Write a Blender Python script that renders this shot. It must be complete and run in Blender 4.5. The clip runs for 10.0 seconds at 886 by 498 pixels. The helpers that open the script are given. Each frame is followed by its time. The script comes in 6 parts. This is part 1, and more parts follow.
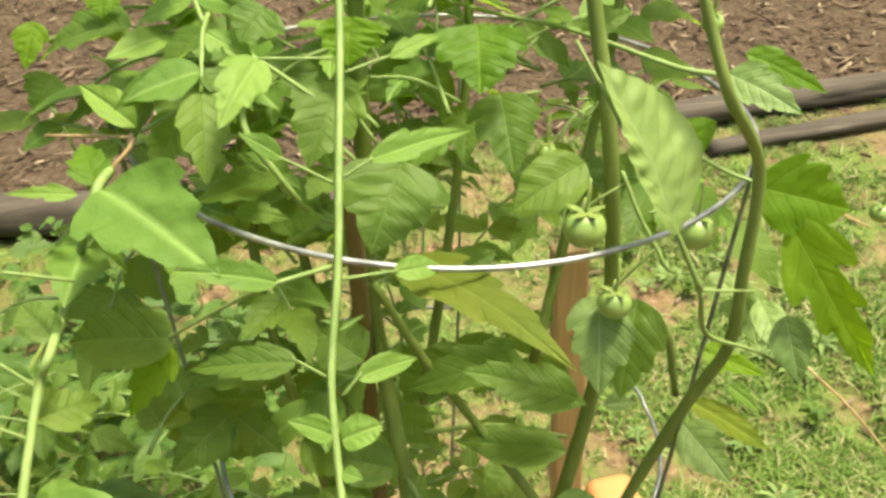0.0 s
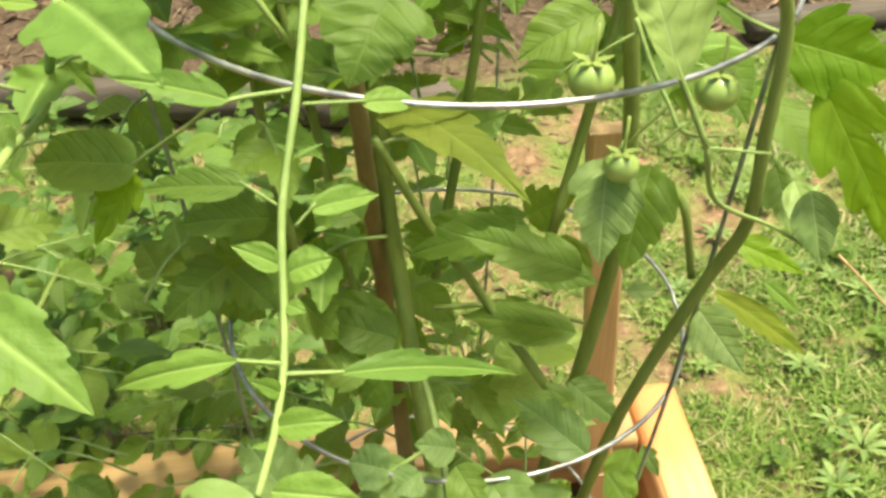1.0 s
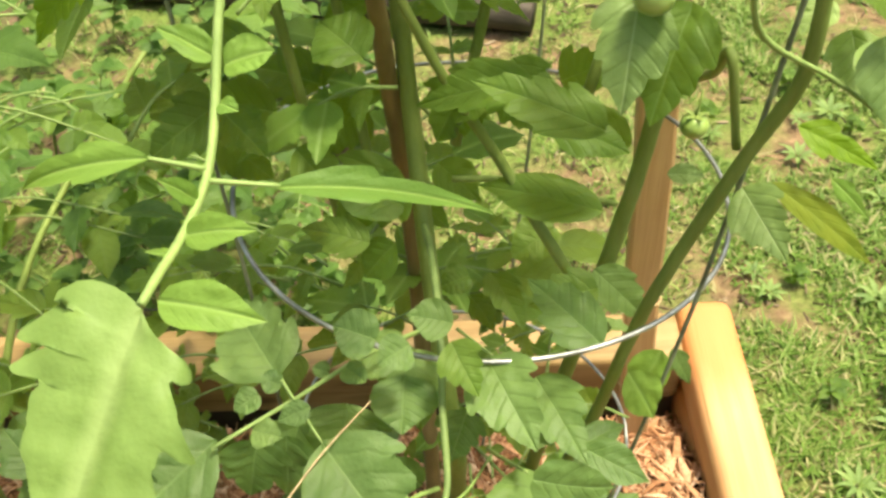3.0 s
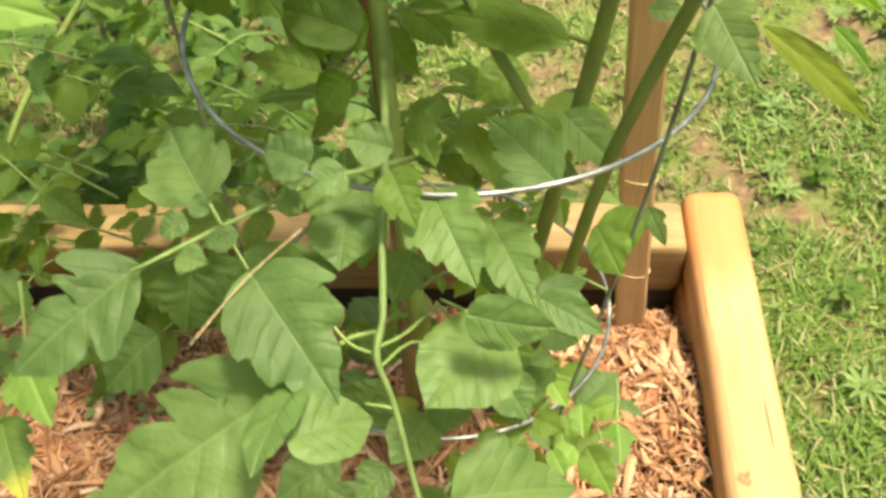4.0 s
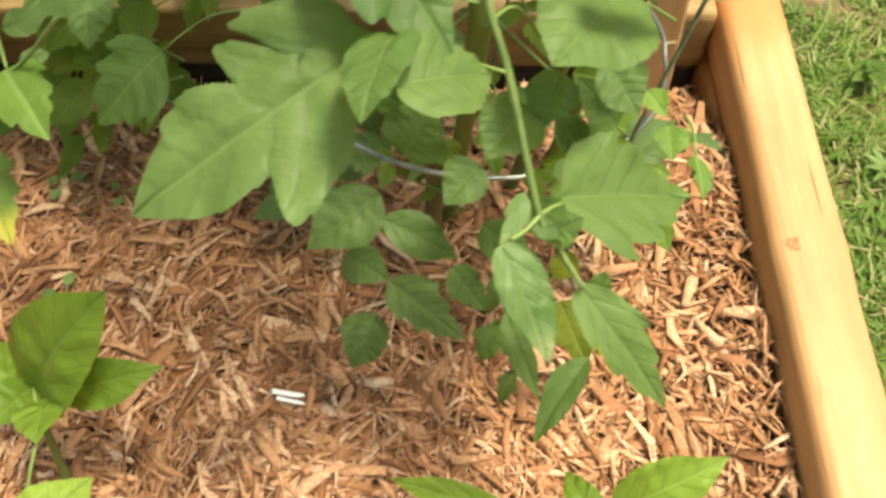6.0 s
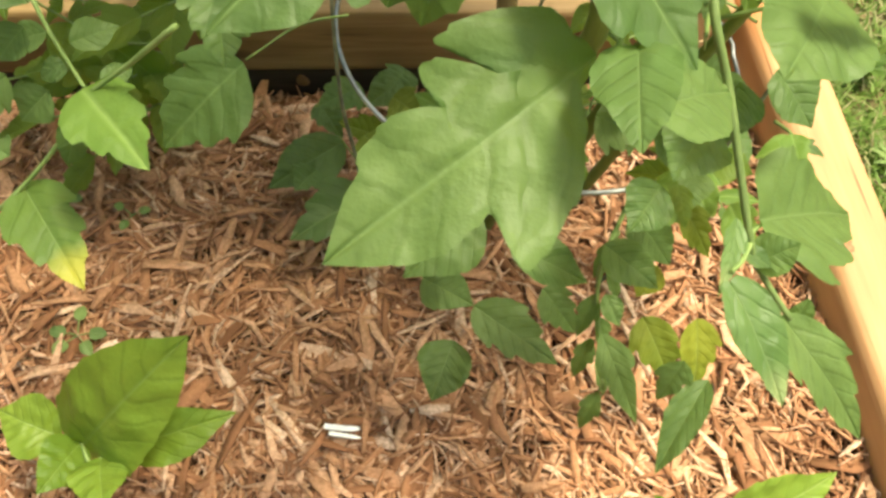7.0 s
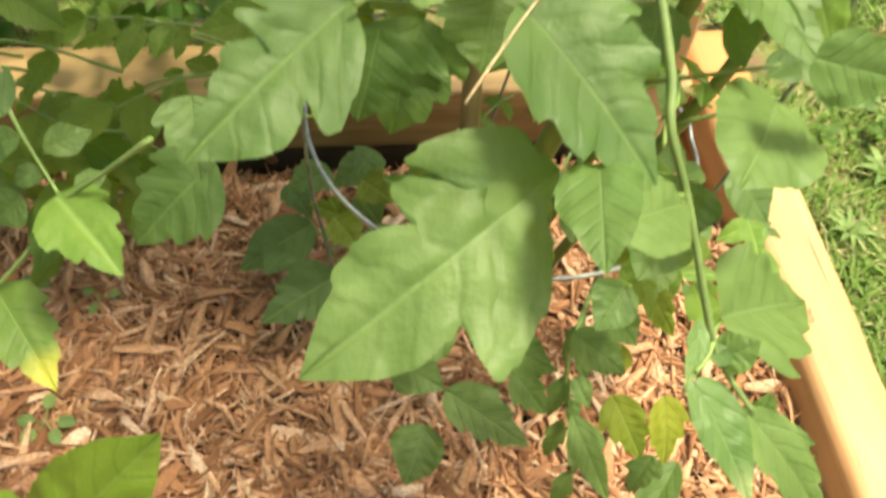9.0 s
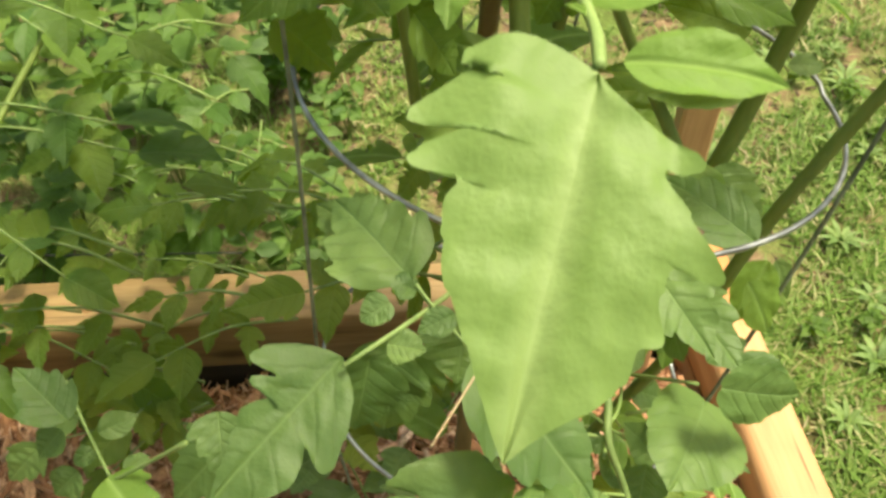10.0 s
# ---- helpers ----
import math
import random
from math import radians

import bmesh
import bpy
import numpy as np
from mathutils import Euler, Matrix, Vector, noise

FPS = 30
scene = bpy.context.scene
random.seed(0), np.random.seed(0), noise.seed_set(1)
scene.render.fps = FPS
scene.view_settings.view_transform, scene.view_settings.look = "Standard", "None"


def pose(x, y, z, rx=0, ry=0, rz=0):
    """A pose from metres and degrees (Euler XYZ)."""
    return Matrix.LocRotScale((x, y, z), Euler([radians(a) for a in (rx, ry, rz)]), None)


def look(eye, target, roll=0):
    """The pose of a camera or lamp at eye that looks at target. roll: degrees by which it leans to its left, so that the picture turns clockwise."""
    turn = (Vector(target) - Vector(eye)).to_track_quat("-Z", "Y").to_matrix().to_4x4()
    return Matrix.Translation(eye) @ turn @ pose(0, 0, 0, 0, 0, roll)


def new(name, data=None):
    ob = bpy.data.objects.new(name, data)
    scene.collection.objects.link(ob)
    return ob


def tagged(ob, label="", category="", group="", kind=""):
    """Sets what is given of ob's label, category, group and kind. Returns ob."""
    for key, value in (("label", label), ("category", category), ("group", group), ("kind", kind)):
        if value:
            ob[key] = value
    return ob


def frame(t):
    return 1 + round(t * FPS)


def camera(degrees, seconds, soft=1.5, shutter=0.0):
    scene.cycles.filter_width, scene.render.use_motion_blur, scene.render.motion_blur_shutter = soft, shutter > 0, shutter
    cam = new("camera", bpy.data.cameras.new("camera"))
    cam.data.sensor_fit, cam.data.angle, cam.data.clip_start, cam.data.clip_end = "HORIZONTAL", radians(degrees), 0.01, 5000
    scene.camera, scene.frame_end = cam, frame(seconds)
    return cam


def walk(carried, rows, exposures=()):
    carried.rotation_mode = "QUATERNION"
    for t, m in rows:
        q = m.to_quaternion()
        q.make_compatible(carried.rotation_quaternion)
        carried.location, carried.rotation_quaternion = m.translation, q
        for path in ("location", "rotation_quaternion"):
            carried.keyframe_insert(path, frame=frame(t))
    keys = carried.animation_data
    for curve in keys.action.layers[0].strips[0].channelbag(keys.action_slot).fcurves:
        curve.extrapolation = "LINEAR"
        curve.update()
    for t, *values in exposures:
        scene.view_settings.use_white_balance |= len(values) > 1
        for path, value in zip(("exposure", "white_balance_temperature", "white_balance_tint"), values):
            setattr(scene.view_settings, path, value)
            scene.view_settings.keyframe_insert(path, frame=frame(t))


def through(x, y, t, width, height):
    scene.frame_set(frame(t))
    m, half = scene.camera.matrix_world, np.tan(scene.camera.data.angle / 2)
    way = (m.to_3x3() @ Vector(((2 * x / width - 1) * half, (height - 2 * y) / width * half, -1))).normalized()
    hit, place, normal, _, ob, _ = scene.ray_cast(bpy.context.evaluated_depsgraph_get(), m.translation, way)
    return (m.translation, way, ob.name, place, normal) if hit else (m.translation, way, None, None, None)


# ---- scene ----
cam = camera(51.25, 10.0, soft=2.9, shutter=0.3)
PATH = [
    (0, (-0.4079, -0.8773, 1.3455), (-0.2382, -0.1003, 0.7392), -1.35),
    (0.5, (-0.3853, -0.8900, 1.3199), (-0.2401, -0.1289, 0.6877), -1.78),
    (1, (-0.3447, -0.8873, 1.2844), (-0.2801, -0.1479, 0.6142), -2.76),
    (1.5, (-0.3247, -0.8803, 1.2687), (-0.2990, -0.1480, 0.5881), -2.08),
    (2, (-0.3093, -0.8764, 1.2379), (-0.2906, -0.1721, 0.5283), -2.13),
    (3.5, (-0.2695, -0.8696, 1.1615), (-0.3273, -0.1921, 0.4283), -4.62),
    (4, (-0.2291, -0.8882, 1.1110), (-0.3040, -0.2566, 0.3393), -5.19),
    (4.5, (-0.2063, -0.8905, 1.0531), (-0.2707, -0.2779, 0.2653), -4.37),
    (5, (-0.2192, -0.9030, 1.0126), (-0.2724, -0.3363, 0.1904), -5.64),
    (5.5, (-0.2395, -0.9168, 0.9895), (-0.2733, -0.3674, 0.1546), -3.94),
    (6, (-0.3451, -0.9233, 0.9512), (-0.3332, -0.4030, 0.0973), 1.33),
    (6.2, (-0.3973, -0.9130, 0.9408), (-0.3464, -0.4003, 0.0838), 6.00),
    (7.3, (-0.5120, -0.8613, 0.9032), (-0.3674, -0.3513, 0.0553), 10.87),
    (7.5, (-0.5214, -0.8601, 0.9034), (-0.3615, -0.3440, 0.0620), 12.36),
    (8, (-0.5322, -0.8535, 0.8868), (-0.3691, -0.3457, 0.0409), 13.52),
    (8.5, (-0.5232, -0.8508, 0.8910), (-0.3497, -0.3381, 0.0501), 14.32),
    (9, (-0.5005, -0.8506, 0.9323), (-0.3383, -0.2988, 0.1143), 10.90),
    (9.2, (-0.4928, -0.8405, 0.9739), (-0.3378, -0.2601, 0.1745), 9.19),
    (9.5, (-0.4789, -0.8325, 1.0279), (-0.3307, -0.2101, 0.2594), 7.22),
    (10, (-0.4754, -0.8357, 1.0819), (-0.3499, -0.1706, 0.3457), 5.09),
]
walk(cam, [(t, look(eye, target, roll)) for t, eye, target, roll in PATH], exposures=[(0.0, 2.08, 7700, -2), (0.5, 2.18, 7700, -2), (2.0, 2.2, 7700, -2), (3.5, 2.1, 7700, -2), (4.5, 2.02, 7650, -2), (5.5, 1.8, 7600, -2), (6.2, 1.76, 7600, -2), (7.5, 2.08, 7600, -2), (8.5, 2.12, 7600, -2), (9.5, 2.16, 7650, -2), (10.0, 1.9, 7700, -2)])

# ---- world, sun, exposure ----
SUN_EL, SUN_AZ = radians(74), radians(88)      # elevation; bearing from +y towards +x
world = bpy.data.worlds.new("sky")
scene.world = world
world.use_nodes = True
wn = world.node_tree
sky = wn.nodes.new("ShaderNodeTexSky")
sky.sky_type, sky.sun_disc, sky.sun_elevation, sky.sun_rotation = "NISHITA", False, SUN_EL, SUN_AZ
sky.dust_density, sky.ozone_density = 5.0, 0.5
wn.nodes["Background"].inputs["Strength"].default_value = 0.077
wn.links.new(sky.outputs[0], wn.nodes["Background"].inputs["Color"])
sun = new("sun", bpy.data.lights.new("sun", "SUN"))
sun.data.energy, sun.data.angle, sun.data.color = 1.9, radians(11), (1.0, 0.94, 0.82)
sun.matrix_world = look((3 * math.sin(SUN_AZ) * math.cos(SUN_EL), 3 * math.cos(SUN_AZ) * math.cos(SUN_EL), 3 * math.sin(SUN_EL)), (0, 0, 0))


# ---- materials ----
class Mat:
    """Small helper round a node material."""

    def __init__(self, name, rough=0.6, spec=0.4, metal=0.0):
        self.m = bpy.data.materials.new(name)
        self.m.use_nodes = True
        self.t = self.m.node_tree
        self.b = self.t.nodes["Principled BSDF"]
        self.b.inputs["Roughness"].default_value = rough
        self.b.inputs["Specular IOR Level"].default_value = spec
        self.b.inputs["Metallic"].default_value = metal

    def node(self, kind, **k):
        n = self.t.nodes.new(kind)
        for key, v in k.items():
            n.inputs[key].default_value = v
        return n

    def link(self, a, b):
        self.t.links.new(a, b)

    def coords(self, which="Object", scale=(1, 1, 1)):
        c, mp = self.t.nodes.new("ShaderNodeTexCoord"), self.t.nodes.new("ShaderNodeMapping")
        mp.inputs["Scale"].default_value = scale
        self.link(c.outputs[which], mp.inputs["Vector"])
        return mp.outputs[0]

    def noise(self, vec, scale, detail=4, rough=0.55, dist=0.0):
        n = self.node("ShaderNodeTexNoise", Scale=scale, Detail=detail, Roughness=rough, Distortion=dist)
        if vec:
            self.link(vec, n.inputs["Vector"])
        return n.outputs["Fac"]

    def ramp(self, fac, *stops):
        n = self.t.nodes.new("ShaderNodeValToRGB")
        el = n.color_ramp.elements
        while len(el) < len(stops):
            el.new(0.5)
        for e, (p, c) in zip(el, stops):
            e.position, e.color = p, (*c, 1)
        self.link(fac, n.inputs[0])
        return n.outputs[0]

    def mix(self, fac, a, b, mode="MIX"):
        n = self.t.nodes.new("ShaderNodeMix")
        n.data_type, n.blend_type = "RGBA", mode
        for sock, v in ((n.inputs[0], fac), (n.inputs[6], a), (n.inputs[7], b)):
            if isinstance(v, (int, float)):
                sock.default_value = v
            elif isinstance(v, tuple):
                sock.default_value = (*v, 1)
            else:
                self.link(v, sock)
        return n.outputs[2]

    def math(self, op, a, b=0.0, c=0.0):
        n = self.t.nodes.new("ShaderNodeMath")
        n.operation = op
        for sock, v in zip(n.inputs, (a, b, c)):
            if isinstance(v, (int, float)):
                sock.default_value = v
            else:
                self.link(v, sock)
        return n.outputs[0]

    def color(self, c):
        self.link(c, self.b.inputs["Base Color"])

    def bump(self, h, strength=0.3, dist=0.002):
        n = self.node("ShaderNodeBump", Strength=strength, Distance=dist)
        self.link(h, n.inputs["Height"])
        self.link(n.outputs[0], self.b.inputs["Normal"])
        return n.outputs[0]


def leaf_material(name, dark, light, vein, trans, through=0.42, yellow=None, rough=0.5, pucker=1.0, lines=1.0, rib=48.0):
    """Leaf blade: u runs along the midrib, v from edge to edge."""
    m = Mat(name, rough=rough, spec=0.3)
    uv = m.t.nodes.new("ShaderNodeUVMap")
    sep = m.t.nodes.new("ShaderNodeSeparateXYZ")
    m.link(uv.outputs[0], sep.inputs[0])
    u, v = sep.outputs[0], sep.outputs[1]
    av = m.math("ABSOLUTE", m.math("SUBTRACT", v, 0.5))
    obj = m.coords("Object")
    wob = m.math("MULTIPLY", m.noise(obj, 45, 3), 0.05)
    mid = m.math("SMOOTH_MIN", m.math("MULTIPLY", av, rib), 1.0, 0.2)
    phase = m.math("ADD", m.math("MULTIPLY", m.math("SUBTRACT", u, m.math("MULTIPLY", av, 0.42)), 6.5), m.math("MULTIPLY", wob, 14.0))
    saw = m.math("ABSOLUTE", m.math("SUBTRACT", m.math("FRACT", phase), 0.5))
    lat = m.math("MINIMUM", m.math("MULTIPLY", m.math("SUBTRACT", 0.5, saw), m.math("ADD", 5.0, m.math("MULTIPLY", av, 5.0))), 1.0)
    fade = m.math("MULTIPLY", m.math("SUBTRACT", 1.0, lat), m.math("SUBTRACT", 0.75, av))
    veins = m.math("MULTIPLY", mid, m.math("ADD", m.math("MULTIPLY", lat, 0.5 * lines), 1 - 0.5 * lines))
    info = m.t.nodes.new("ShaderNodeObjectInfo")
    blotch = m.noise(obj, 22, 4, 0.6)
    base = m.mix(m.ramp(blotch, (0.3, (0, 0, 0)), (0.7, (1, 1, 1))), dark, light)
    hsv = m.node("ShaderNodeHueSaturation")
    m.link(base, hsv.inputs["Color"])
    m.link(m.math("ADD", m.math("MULTIPLY", info.outputs["Random"], 0.5), 0.78), hsv.inputs["Value"])
    m.link(m.math("ADD", m.math("MULTIPLY", info.outputs["Random"], -0.025), 0.512), hsv.inputs["Hue"])
    col = m.mix(mid, vein, m.mix(m.math("MULTIPLY", fade, 0.38 * lines), hsv.outputs[0], tuple(v * 0.62 for v in dark)))
    if yellow:
        tip = m.ramp(m.math("ADD", u, m.math("MULTIPLY", blotch, 0.35)), (0.78, (0, 0, 0)), (0.98, (1, 1, 1)))
        col = m.mix(tip, col, yellow)
    m.color(col)
    fine = m.noise(obj, 260, 3)
    h = m.math("ADD", m.math("MULTIPLY", veins, 0.9), m.math("ADD", m.math("MULTIPLY", fine, 0.3), m.math("MULTIPLY", m.noise(obj, 95, 3), 1.3 * pucker)))
    nrm = m.bump(h, 0.45, 0.0017)
    tr = m.t.nodes.new("ShaderNodeBsdfTranslucent")
    m.link(m.mix(0.75, col, trans), tr.inputs["Color"])
    m.link(nrm, tr.inputs["Normal"])
    mx = m.node("ShaderNodeMixShader", Fac=through)
    m.link(m.b.outputs[0], mx.inputs[1])
    m.link(tr.outputs[0], mx.inputs[2])
    m.link(mx.outputs[0], m.t.nodes["Material Output"].inputs["Surface"])
    return m.m


LEAF = leaf_material("tomato_leaf", (0.098, 0.178, 0.036), (0.142, 0.238, 0.054), (0.18, 0.28, 0.085), (0.32, 0.48, 0.035), 0.58)
LEAF_MATURE = leaf_material("mature_leaf", (0.095, 0.168, 0.053), (0.138, 0.227, 0.074), (0.185, 0.283, 0.104), (0.24, 0.39, 0.04), 0.46, rough=0.47, pucker=1.3)
LEAF_FOLDED = leaf_material("pale_tipped_leaf", (0.105, 0.195, 0.06), (0.155, 0.255, 0.085), (0.26, 0.37, 0.16), (0.25, 0.40, 0.05), 0.42, (0.30, 0.38, 0.17), rough=0.44)
# Lighter copy of the young leaf: sun and sky sheen put into its colour.
LEAF_END = leaf_material("sheen_tinted_end_leaf", (0.165, 0.265, 0.070), (0.215, 0.325, 0.100), (0.29, 0.40, 0.15), (0.30, 0.45, 0.045), rough=0.5, pucker=0.9, lines=0.15, rib=11.0)
LEAF_YOUNG = leaf_material("young_leaf", (0.120, 0.218, 0.040), (0.165, 0.285, 0.058), (0.255, 0.385, 0.11), (0.275, 0.42, 0.03), rough=0.55, pucker=1.5, lines=0.25, rib=15.0)
LEAF_THIN = leaf_material("thin_sunlit_leaf", (0.12, 0.24, 0.022), (0.17, 0.30, 0.028), (0.22, 0.36, 0.05), (0.30, 0.50, 0.01), 0.6)
LEAF_OLIVE = leaf_material("olive_leaf", (0.115, 0.16, 0.028), (0.17, 0.205, 0.036), (0.20, 0.27, 0.06), (0.26, 0.34, 0.02), 0.4)
LEAF_PALE = leaf_material("leaf_underside", (0.155, 0.24, 0.075), (0.215, 0.31, 0.105), (0.32, 0.42, 0.19), (0.25, 0.39, 0.05), 0.36)
LEAF_TIPPED = leaf_material("yellow_tipped_leaf", (0.085, 0.16, 0.035), (0.12, 0.21, 0.045), (0.19, 0.29, 0.09), (0.25, 0.38, 0.03), 0.4, (0.48, 0.46, 0.08))
LEAF_YELLOW = leaf_material("yellowing_leaf", (0.16, 0.225, 0.03), (0.25, 0.29, 0.042), (0.25, 0.33, 0.085), (0.32, 0.40, 0.03))
LEAF_PEPPER = leaf_material("pepper_leaf", (0.12, 0.215, 0.03), (0.17, 0.27, 0.042), (0.21, 0.32, 0.08), (0.30, 0.47, 0.03), rough=0.4, pucker=1.4, lines=1.2)
LEAF_PEPPER_YOUNG = leaf_material("young_pepper_leaf", (0.20, 0.33, 0.05), (0.27, 0.40, 0.065), (0.34, 0.47, 0.13), (0.32, 0.48, 0.05))
LEAF_WEED = leaf_material("weed_leaf", (0.066, 0.130, 0.028), (0.108, 0.195, 0.043), (0.13, 0.22, 0.06), (0.19, 0.34, 0.03))


def stem_material(name, a, b, trans=None):
    m = Mat(name, rough=0.55, spec=0.3)
    obj = m.coords("Object", (1, 1, 0.25))
    m.color(m.ramp(m.noise(obj, 70, 5, 0.65), (0.3, a), (0.7, b)))
    m.bump(m.noise(obj, 420, 4), 0.4, 0.001)
    return m.m


STEM = stem_material("tomato_stem", (0.12, 0.17, 0.04), (0.20, 0.26, 0.07))
STEM_YOUNG = stem_material("young_stem", (0.150, 0.225, 0.065), (0.23, 0.31, 0.105))
STEM_SHOOT = stem_material("shoot_stem", (0.095, 0.145, 0.045), (0.165, 0.225, 0.075))
STEM_DRY = stem_material("dry_stem", (0.30, 0.20, 0.10), (0.48, 0.34, 0.18))
STEM_BROWN = stem_material("brown_stem", (0.13, 0.10, 0.04), (0.21, 0.155, 0.07))


def wood_material(name, axis, a, b, c, rough=0.62, ring=1.0, knot=True, streak=1.0, stain=None, spots=()):
    """Sawn softwood with grain along the given axis (0, 1 or 2)."""
    m = Mat(name, rough=rough, spec=0.3)
    sc = [26.0, 26.0, 26.0]
    sc[axis] = 1.9
    obj = m.coords("Object", tuple(sc))
    grain = m.noise(obj, 1.1 * ring, 5, 0.55, 1.2)
    fine = m.noise(m.coords("Object", tuple(9 * s if i != axis else 6 for i, s in enumerate(sc))), 1.0, 3)
    big = m.noise(m.coords("Object"), 5, 3)
    col = m.ramp(grain, (0.2, a), (0.5, b), (0.8, c))
    col = m.mix(m.math("MULTIPLY", m.ramp(fine, (0.52, (0, 0, 0)), (0.75, (1, 1, 1))), 0.2), col, a)
    col = m.mix(m.math("MULTIPLY", m.ramp(big, (0.42, (0, 0, 0)), (0.7, (1, 1, 1))), 0.5), col, tuple(v * 0.60 for v in b))
    cs = [120.0, 120.0, 120.0]
    cs[axis] = 2.6
    split = m.noise(m.coords("Object", tuple(cs)), 1.0, 2, 0.5, 0.8)
    col = m.mix(m.math("MULTIPLY", m.ramp(split, (0.70, (0, 0, 0)), (0.77, (1, 1, 1))), streak), col, tuple(v * 0.42 for v in a))
    if stain:
        sp = m.t.nodes.new("ShaderNodeSeparateXYZ")
        m.link(m.coords("Object"), sp.inputs[0])
        run = m.math("ADD", sp.outputs[axis], m.math("MULTIPLY", m.noise(m.coords("Object", (9, 3, 9)), 1.6, 4), 0.30))
        col = m.mix(m.math("MULTIPLY", m.ramp(m.math("MULTIPLY", m.math("SUBTRACT", run, stain - 0.05), 5.0), (0.2, (0, 0, 0)), (0.8, (1, 1, 1))), 0.85), col, (0.50, 0.20, 0.07))
    if knot:
        vs = [7.0, 7.0, 7.0]
        vs[axis] = 3.2
        vo = m.node("ShaderNodeTexVoronoi", Scale=1.0, Randomness=1.0)
        m.link(m.coords("Object", tuple(vs)), vo.inputs["Vector"])
        d = m.math("ADD", vo.outputs["Distance"], m.math("MULTIPLY", fine, 0.06))
        col = m.mix(m.ramp(d, (0.11, (1, 1, 1)), (0.17, (0, 0, 0))), col, tuple(v * 0.34 for v in a))
    for spot, size in spots:
        far = m.node("ShaderNodeVectorMath")
        far.operation = "DISTANCE"
        m.link(m.coords("Object"), far.inputs[0])
        far.inputs[1].default_value = spot
        d = m.math("ADD", m.math("MULTIPLY", far.outputs["Value"], 1.0 / size), m.math("MULTIPLY", m.math("SUBTRACT", m.noise(m.coords("Object"), 85, 3), 0.5), 2.4))
        col = m.mix(m.math("MULTIPLY", m.ramp(d, (0.35, (0.5, 0.5, 0.5)), (0.62, (1, 1, 1)), (0.80, (0.25, 0.25, 0.25)), (1.0, (0, 0, 0))), 0.85), col, (0.26, 0.085, 0.035))
    m.color(col)
    m.bump(m.math("ADD", m.math("MULTIPLY", grain, 0.6), fine), 0.5, 0.0018)
    return m.m


PINE_A, PINE_B, PINE_C = (0.37, 0.18, 0.080), (0.53, 0.300, 0.150), (0.62, 0.39, 0.215)
TIMBER_Y = wood_material("timber_along_y", 1, PINE_A, PINE_B, PINE_C, ring=0.8, knot=False, streak=0.9, stain=2.36, spots=(((0.044, 2.003, 0.018), 0.026), ((-0.022, 1.970, 0.042), 0.010), ((0.030, 1.25, 0.038), 0.016)))
TIMBER_X = wood_material("timber_along_x", 0, (0.13, 0.078, 0.034), (0.30, 0.19, 0.085), (0.47, 0.32, 0.16))
STAKE = wood_material("stake_wood", 2, (0.42, 0.25, 0.12), (0.55, 0.36, 0.19), (0.62, 0.44, 0.26), knot=False)
# Dark damp wood, darkened further to paint in the shade under the foliage.
TIMBER_DARK = wood_material("damp_shaded_timber", 0, (0.030, 0.020, 0.014), (0.060, 0.042, 0.030), (0.11, 0.078, 0.055), knot=False)
OLD_WOOD = wood_material("weathered_wood", 0, (0.032, 0.026, 0.020), (0.080, 0.066, 0.054), (0.155, 0.130, 0.108), rough=0.85, knot=False)

m = Mat("galvanised_wire", rough=0.42, spec=0.5, metal=0.85)
wv = m.coords("Object")
m.color(m.ramp(m.noise(wv, 45, 5), (0.35, (0.20, 0.205, 0.21)), (0.65, (0.46, 0.47, 0.48))))
m.link(m.math("ADD", m.math("MULTIPLY", m.noise(wv, 140, 3), 0.4), 0.25), m.b.inputs["Roughness"])
WIRE = m.m
m = Mat("tarnished_wire", rough=0.65, spec=0.3, metal=0.15)
m.color(m.ramp(m.noise(m.coords("Object"), 60, 5), (0.35, (0.11, 0.13, 0.09)), (0.7, (0.26, 0.30, 0.21))))
WIRE_DARK = m.m

m = Mat("soil_and_grass", rough=0.95, spec=0.1)
g = m.coords("Object")
soil = m.ramp(m.noise(g, 38, 6, 0.7), (0.3, (0.095, 0.062, 0.036)), (0.55, (0.23, 0.15, 0.09)), (0.75, (0.37, 0.26, 0.165)))
turf = m.ramp(m.noise(g, 90, 5, 0.7), (0.3, (0.07, 0.105, 0.025)), (0.7, (0.18, 0.235, 0.065)))
lawn = m.mix(m.ramp(m.noise(g, 6.5, 4, 0.6), (0.38, (0, 0, 0)), (0.58, (1, 1, 1))), soil, turf)
litter = m.ramp(m.noise(g, 55, 6, 0.75), (0.3, (0.032, 0.023, 0.016)), (0.5, (0.085, 0.060, 0.042)), (0.72, (0.165, 0.125, 0.088)))
sepg = m.t.nodes.new("ShaderNodeSeparateXYZ")
m.link(g, sepg.inputs[0])
edge = m.math("ADD", sepg.outputs[1], m.math("MULTIPLY", m.noise(g, 3, 3), 0.6))
m.color(m.mix(m.ramp(m.math("MULTIPLY", edge, 0.25), (0.36, (0, 0, 0)), (0.42, (1, 1, 1))), lawn, litter))
m.bump(m.noise(g, 80, 6, 0.7), 0.8, 0.012)
GROUND = m.m

